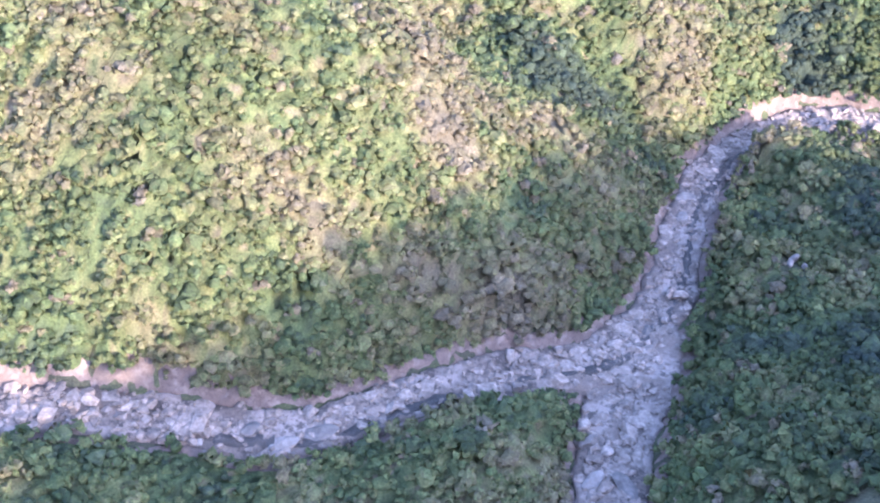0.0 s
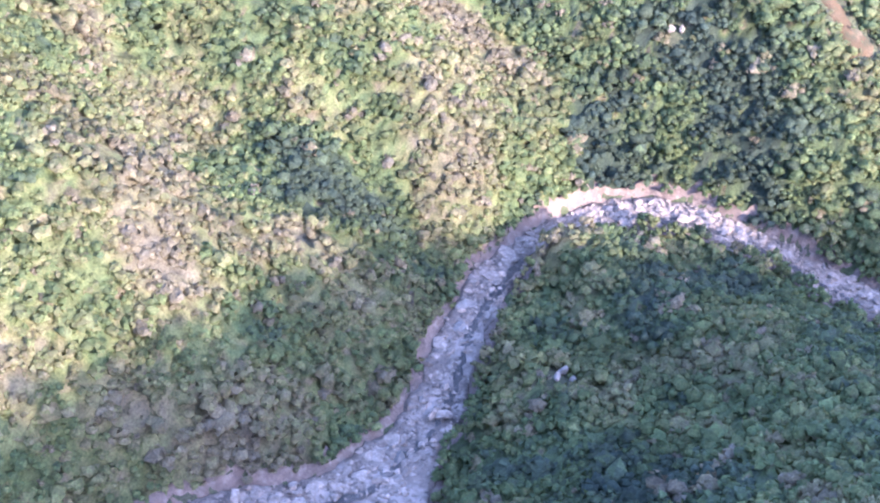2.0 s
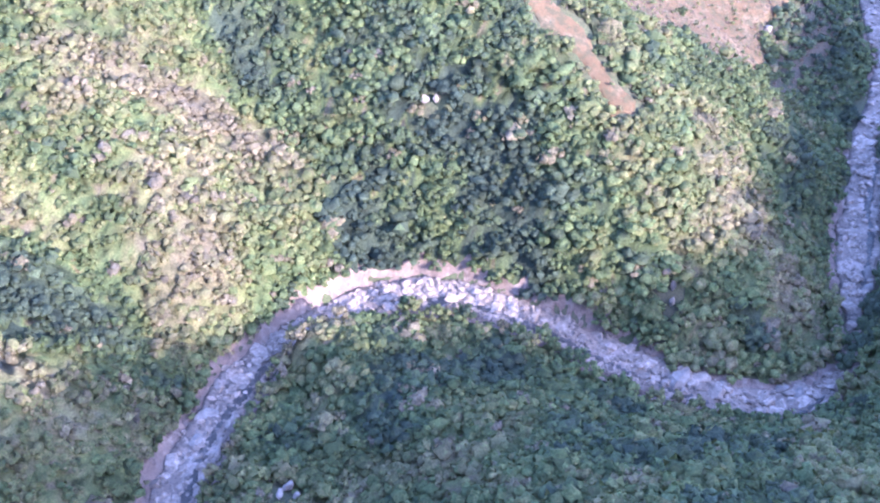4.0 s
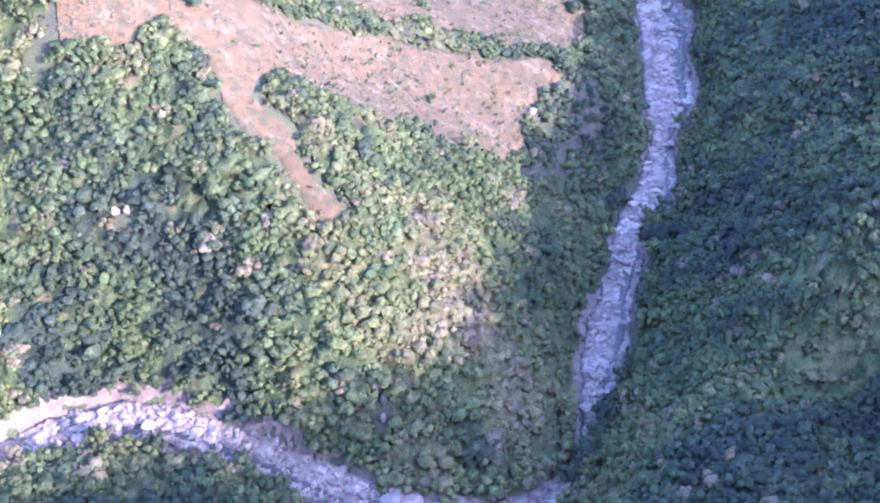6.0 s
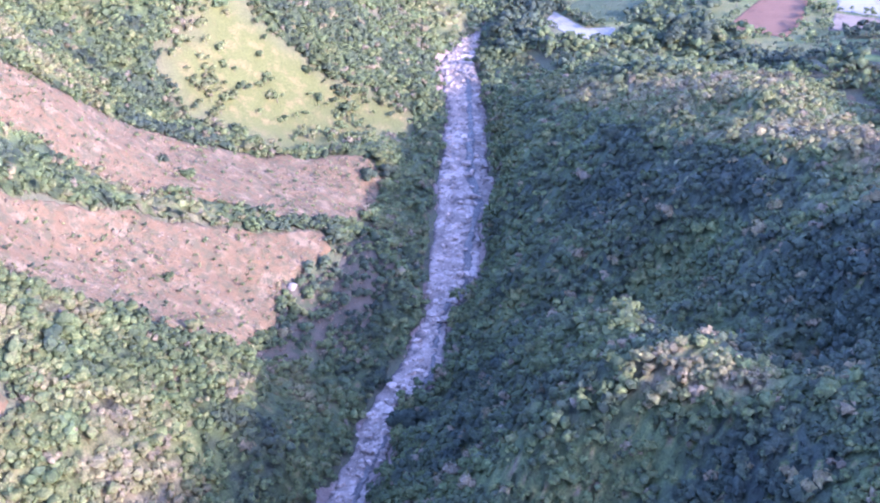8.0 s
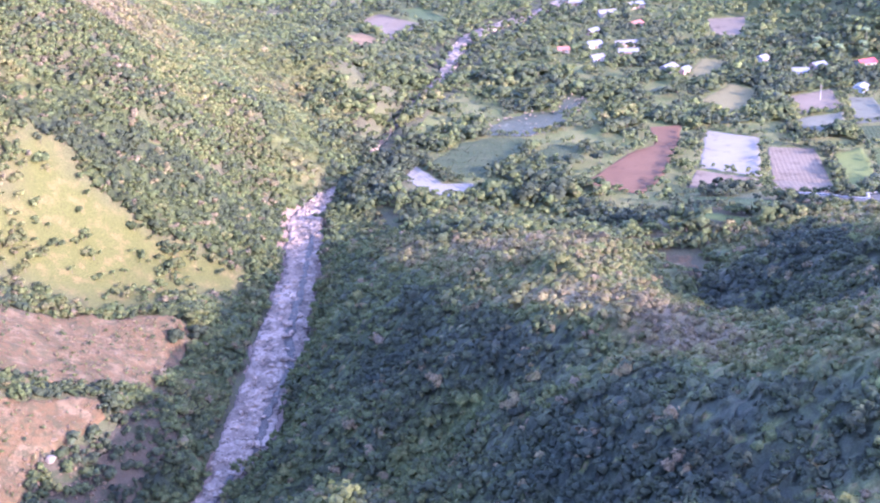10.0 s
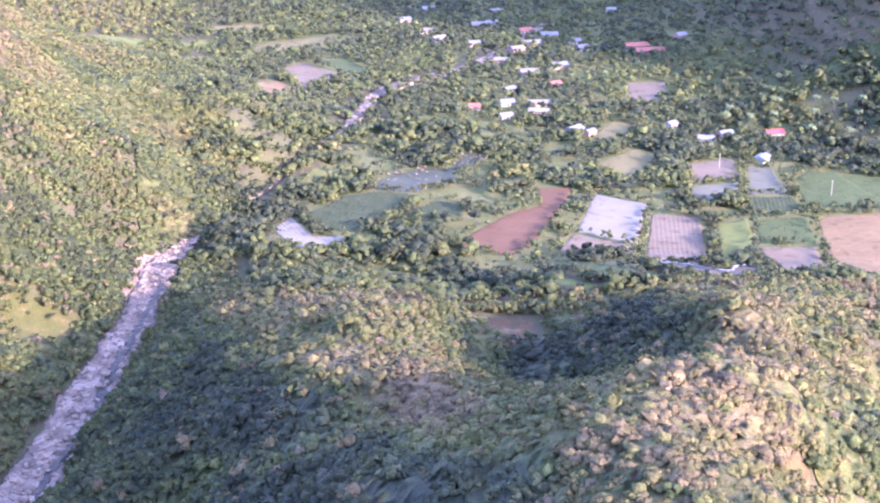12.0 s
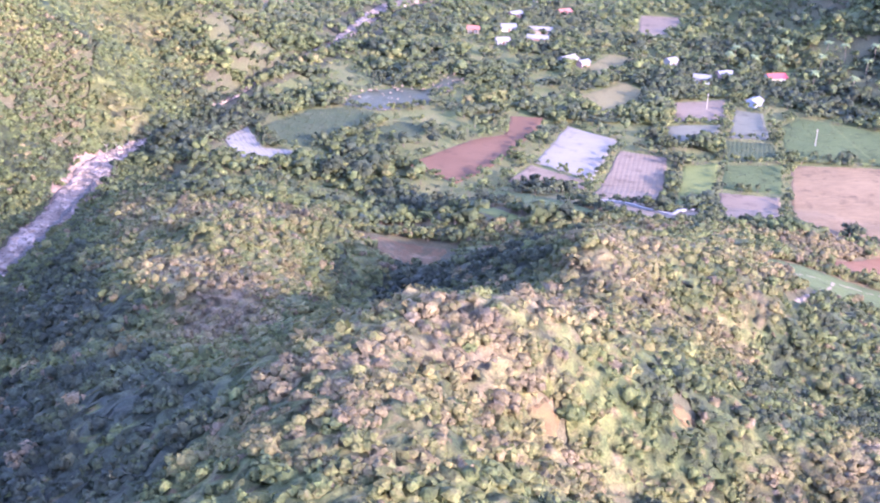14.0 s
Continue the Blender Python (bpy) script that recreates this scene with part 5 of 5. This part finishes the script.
x, y, rng = scatter(370, 438, 206, 264, 2.6, 95)
keep = (area_distance(x, y, RIDGE_GROVE) < 0) & (area_distance(x, y, RIDGE_SCAR) > 0.5) & (rng.random(len(x)) < 0.98)
x, y = x[keep][:300], y[keep][:300]
z = height(x, y)
patch_tint = np.clip(0.65 + 0.2 * fbm(x, y, 14, 53) + rng.normal(0, 0.09, len(x)), 0.2, 1)
models = {}
for i in range(len(x)):
    k = min(range(len(KINDS)), key=lambda n: abs(KINDS[n][1] - patch_tint[i]))
    m = pose(x[i], y[i], z[i], 0, 0, rng.uniform(0, 360))
    s = float(np.clip(rng.lognormal(-0.1, 0.22), 0.6, 1.4))
    slot = (k, int(rng.integers(0, 3)))
    if slot not in models:
        label, tint, radius, tall = KINDS[k]
        models[slot] = make_tree("bush" if "bush" in label else "tree", label, tint, radius, tall, 600 + slot[0] * 10 + slot[1], group="trees on the ridge", category="bush" if "bush" in label else "tree")
        models[slot].matrix_basis = m @ Matrix.Diagonal((s, s, s, 1))
    else:
        c = copy_thing(models[slot], m)
        c.matrix_basis = m @ Matrix.Diagonal((s, s, s, 1))

for at, radius, tall, tint, label in (
        ((5, 133), 3.4, 5.5, 0.3, "round green tree on the tongue of land between the streams"),
        ((245, 316), 5.2, 7.5, 0.08, "dark spreading tree leaning over the riverbed"),
        ((250, 313), 3.8, 6.0, 0.1, "dark leafy tree beside the riverbed"),
        ((404, 552), 7.0, 9.0, 0.16, "very large dark green tree by the vegetable field"),
        ((413, 549), 6.5, 8.5, 0.14, "very large dark green tree by the vegetable field"),
        ((420, 556), 5.5, 8.0, 0.2, "broad dark green tree at the edge of the fields"),
        ((486, 531), 4.5, 5.5, 0.12, "rounded dark green tree at the corner of the bare field"),
        ((494, 528), 3.6, 4.8, 0.15, "rounded dark green tree at the corner of the bare field"),
        ((566, 590), 5.0, 6.5, 0.14, "round dark tree standing between the plots"),
        ((572, 592), 3.8, 5.5, 0.18, "round dark tree standing between the plots"),
        ((190, 352), 2.2, 2.8, 0.36, "round green bush growing on the bare scar"),
        ((197, 408), 3.0, 3.6, 0.4, "bright green spreading bush between the scars"),
        ((190, 412), 2.4, 3.0, 0.15, "dark green bush between the scars"),
        ((218, 357), 2.0, 3.0, 0.1, "dark round bush on the grey scree"),
        ((262, 452), 4.0, 5.5, 0.15, "dark leafy tree above the river bank"),
        ((255, 448), 3.6, 5.0, 0.2, "dark leafy tree above the river bank"),
        ((590, 480), 4.5, 6.0, 0.2, "dark green tree at the corner of the stubble field"),
        ((443, 236), 3.6, 5.0, 0.2, "dense dark green tree on the sunny slope"),
        ((470, 272), 3.2, 4.4, 0.25, "dense green tree on the sunny slope"),
        ((204, 237), 3.4, 8.0, 0.2, "tall dark tree closing over the narrow gorge"),
        ((208, 242), 3.2, 7.5, 0.26, "tall leafy tree closing over the narrow gorge"),
        ((211, 248), 3.2, 7.5, 0.18, "dark leafy tree leaning over the narrow gorge"),
        ((199, 232), 3.0, 7.0, 0.24, "leafy tree at the head of the narrow gorge"),
        ((214, 253), 2.8, 6.5, 0.22, "dark leafy tree leaning over the narrow gorge"),
        ((135, 332), 3.6, 5.4, 0.16, "dark round tree at the head of the bare tongue")):
    make_tree("tree", label, tint, radius, tall, int(at[0] * 7 + at[1]), int(150 + 40 * radius), at=(*at, float(height(*at)[0])))


def dead_tree(at, tall, label, seed):
    rng = np.random.default_rng(seed)
    ob = thing("dead_tree", (*at, float(height(*at)[0])), rng.uniform(0, 360))
    t = new("trunk", trunk_mesh(seed, tall, 0.018 * tall))
    t.data.materials.clear()
    t.data.materials.append(M_PALE_WOOD)
    t.parent = ob
    tagged(ob, label, "dead tree")


M_PALE_WOOD = earth("weathered_wood", (0.17, 0.15, 0.12), (0.28, 0.25, 0.21), 0.5, 5)
dead_tree((316, 573), 11, "bleached bare tree leaning over the river", 701)
dead_tree((311, 577), 9, "bleached bare tree leaning over the river", 702)
dead_tree((122, 262), 6, "bare pale tree at the top of the cut bank", 703)
dead_tree((139, 256), 6, "bare pale tree at the top of the cut bank", 704)


# ---- palms ----
def palm(at, tall, seed, label):
    rng = np.random.default_rng(seed)
    ob = thing("palm_tree", (*at, float(height(*at)[0])), rng.uniform(0, 360))
    bm = bmesh.new()
    lean = Vector((rng.normal(0, 0.06), rng.normal(0, 0.06), 1)) * tall
    rings = []
    for k in range(5):
        u = k / 4
        c = Vector((lean.x * u * u, lean.y * u * u, lean.z * u - 0.4 * (1 - u)))
        r = 0.22 - 0.09 * u
        rings.append([bm.verts.new(c + Vector((math.cos(a * math.tau / 6) * r, math.sin(a * math.tau / 6) * r, 0))) for a in range(6)])
    for lo, hi in zip(rings, rings[1:]):
        for a in range(6):
            bm.faces.new((lo[a], lo[(a + 1) % 6], hi[(a + 1) % 6], hi[a]))
    part("trunk", bm, M_BARK, ob)
    for k in range(13):
        bm = bmesh.new()
        a, droop, reach = k * 2.4, rng.uniform(0.5, 1.5), rng.uniform(2.6, 3.4)
        d, side = Vector((math.cos(a), math.sin(a), 0)), Vector((-math.sin(a), math.cos(a), 0))
        rows = []
        for s in range(6):
            u = s / 5
            c = Vector(lean) + d * reach * u + Vector((0, 0, 1.4 * math.sin(u * 2.2) * (1.3 - droop * 0.5) - droop * 1.6 * u * u))
            w = 0.55 * math.sin(math.pi * (0.12 + 0.86 * u)) + 0.04
            rows.append([bm.verts.new(c + side * w - Vector((0, 0, 0.3 * w))), bm.verts.new(c), bm.verts.new(c - side * w - Vector((0, 0, 0.3 * w)))])
        for lo, hi in zip(rows, rows[1:]):
            bm.faces.new((lo[0], lo[1], hi[1], hi[0]))
            bm.faces.new((lo[1], lo[2], hi[2], hi[1]))
        part("frond", bm, M_PALM, ob)
    return tagged(ob, label, "palm tree", "palms by the village")


M_PALM = earth("palm_frond", (0.06, 0.095, 0.04), (0.14, 0.17, 0.07), 0.5, 3, None, 0.2, 0.6)
for k, at in enumerate([(633, 712), (681, 707), (685, 688), (628, 729), (664, 698), (645, 708), (670, 669), (655, 722), (694, 700), (620, 716), (676, 720), (652, 676)]):
    palm(at, 7.0 + (k * 37 % 10) * 0.35, 800 + k, "coconut palm with arching green fronds near the houses")

# ---- houses ----
M_WALLS = [plain_paint("white_wall", (0.3, 0.285, 0.265), 0.9, 0, 0.12), plain_paint("cream_wall", (0.25, 0.2, 0.165), 0.9, 0, 0.12), plain_paint("pink_wall", (0.34, 0.22, 0.19), 0.9, 0, 0.12), plain_paint("blue_wall", (0.26, 0.3, 0.36), 0.9, 0, 0.12)]
M_ROOFS = [plain_paint("red_roof", (0.36, 0.06, 0.06), 0.6, 0, 0.15), plain_paint("zinc_roof", (0.18, 0.18, 0.185), 0.5, 0.2, 0.2), plain_paint("white_roof", (0.165, 0.155, 0.143), 0.5, 0, 0.15), plain_paint("clay_roof", (0.25, 0.1, 0.075), 0.8, 0, 0.25)]
M_DOOR, M_PANE, M_FRAME = plain_paint("door_wood", (0.16, 0.09, 0.05)), plain_paint("window_glass", (0.05, 0.06, 0.07), 0.08), plain_paint("window_frame", (0.5, 0.48, 0.45))


def house(at, long, wide, turn, wall, roof, roof_word, wall_word):
    z0 = float(height(*at)[0])
    ob = thing("house", (*at, z0 - 0.3), turn)
    h, a, b = 3.1, long / 2, wide / 2
    bm = bmesh.new()
    box(bm, -a, a, -b, b, -0.5, h)
    ends = [[bm.verts.new((s * a, -b, h)), bm.verts.new((s * a, b, h)), bm.verts.new((s * a, 0, h + wide * 0.2))] for s in (-1, 1)]
    for e in ends:
        bm.faces.new(e)
    part("wall", bm, wall, ob)
    for s in (-1, 1):
        bm = bmesh.new()
        top, low = h + wide * 0.2 + 0.1, h - 0.18
        v = [bm.verts.new(c) for c in ((-a - 0.6, 0, top), (a + 0.6, 0, top), (a + 0.6, s * (b + 0.7), low), (-a - 0.6, s * (b + 0.7), low))]
        v2 = [bm.verts.new(c.co + Vector((0, 0, 0.14))) for c in v]
        bm.faces.new(v), bm.faces.new(v2)
        for k in range(4):
            bm.faces.new((v[k], v[(k + 1) % 4], v2[(k + 1) % 4], v2[k]))
        bmesh.ops.recalc_face_normals(bm, faces=bm.faces)
        part("roof", bm, roof, ob)
    bm = bmesh.new()
    box(bm, -0.5, 0.5, -b - 0.06, -b + 0.02, 0.3, 2.35)
    part("door", bm, M_DOOR, ob)
    for wx in (-a * 0.6, a * 0.6):
        bm = bmesh.new()
        box(bm, wx - 0.65, wx + 0.65, -b - 0.05, -b + 0.02, 1.2, 2.4)
        w = part("window", bm, M_FRAME, ob)
        bm = bmesh.new()
        box(bm, wx - 0.5, wx + 0.5, -b - 0.08, -b - 0.05, 1.32, 2.28)
        part("pane", bm, M_PANE, w)
    return tagged(ob, f"single-storey house with {wall_word} walls and a {roof_word} roof", "house", "village houses")


HOUSE_LOOKS = [(0, 0), (1, 2), (1, 3), (2, 0), (2, 0), (1, 2), (2, 0), (1, 2), (2, 2), (2, 0), (1, 0), (2, 0), (1, 1), (2, 0), (1, 0), (2, 1), (1, 2), (2, 0), (3, 2), (3, 2), (2, 0), (1, 0), (1, 3), (1, 1), (2, 0), (1, 2), (3, 1), (1, 0), (1, 2), (2, 1), (1, 1), (3, 2), (1, 0), (1, 2), (3, 1)]
for (hx, hy, long, wide, turn), (rf, wa) in zip(HOUSES, HOUSE_LOOKS):
    house((hx, hy), long * 0.8, wide * 0.85, turn, M_WALLS[wa], M_ROOFS[rf], ("bright red", "grey metal", "whitish", "reddish clay")[rf], ("white", "cream", "pinkish", "pale blue")[wa])


# ---- posts and the white bank of the curved field ----
def light_pole(at, tall, label):
    ob = thing("utility_pole", (*at, float(height(*at)[0])))
    bm = bmesh.new()
    bmesh.ops.create_cone(bm, cap_ends=True, segments=8, radius1=0.22, radius2=0.14, depth=tall + 0.6, matrix=Matrix.Translation((0, 0, tall / 2 - 0.3)))
    part("shaft", bm, M_WALLS[0], ob)
    bm = bmesh.new()
    box(bm, -0.7, 0.7, -0.06, 0.06, tall - 0.7, tall - 0.55)
    part("crossarm", bm, M_PALE_WOOD, ob)
    tagged(ob, label, "pole")


light_pole((621, 593), 8.0, "white utility pole standing in the green field")
light_pole((586, 644), 8.0, "white utility pole beside the village field")

WALL_LINE = flowing([(499, 511, 0), (509, 507, 0), (519, 489, 0), (524, 487, 0), (531, 500, 0), (538, 504, 0), (541, 496, 0)], 1.2)
bm = bmesh.new()
rows = []
for k, (wx, wy, _) in enumerate(WALL_LINE):
    ax, ay, _ = WALL_LINE[min(k + 1, len(WALL_LINE) - 1)] - WALL_LINE[max(k - 1, 0)]
    n = Vector((-ay, ax, 0)).normalized() * 0.45
    g = float(height(wx, wy)[0])
    c = Vector((wx, wy, g))
    rows.append([bm.verts.new(c + n - Vector((0, 0, 0.3))), bm.verts.new(c + n + Vector((0, 0, 0.9))), bm.verts.new(c - n + Vector((0, 0, 0.9))), bm.verts.new(c - n - Vector((0, 0, 0.3)))])
for lo, hi in zip(rows, rows[1:]):
    for k in range(3):
        bm.faces.new((lo[k], lo[k + 1], hi[k + 1], hi[k]))
bm.faces.new(rows[0]), bm.faces.new(rows[-1])
bmesh.ops.recalc_face_normals(bm, faces=bm.faces)
tagged(new("field_wall", bm_mesh("field_wall", bm, M_WALLS[0])), "low white curving wall along the bare strip field", "wall")

tank = thing("water_tank", (529, 364, float(height(529, 364)[0])), 20)
bm = bmesh.new()
box(bm, -1.5, 1.5, -1.1, 1.1, -0.6, 1.2)
bmesh.ops.bevel(bm, geom=list(bm.edges), offset=0.06, segments=1, affect="EDGES")
part("basin", bm, M_WALLS[0], tank)
bm = bmesh.new()
box(bm, -1.62, 1.62, -1.22, 1.22, 1.2, 1.32)
part("cover", bm, M_ROOFS[2], tank)
tagged(tank, "small whitish concrete water tank above the green plot", "water tank")
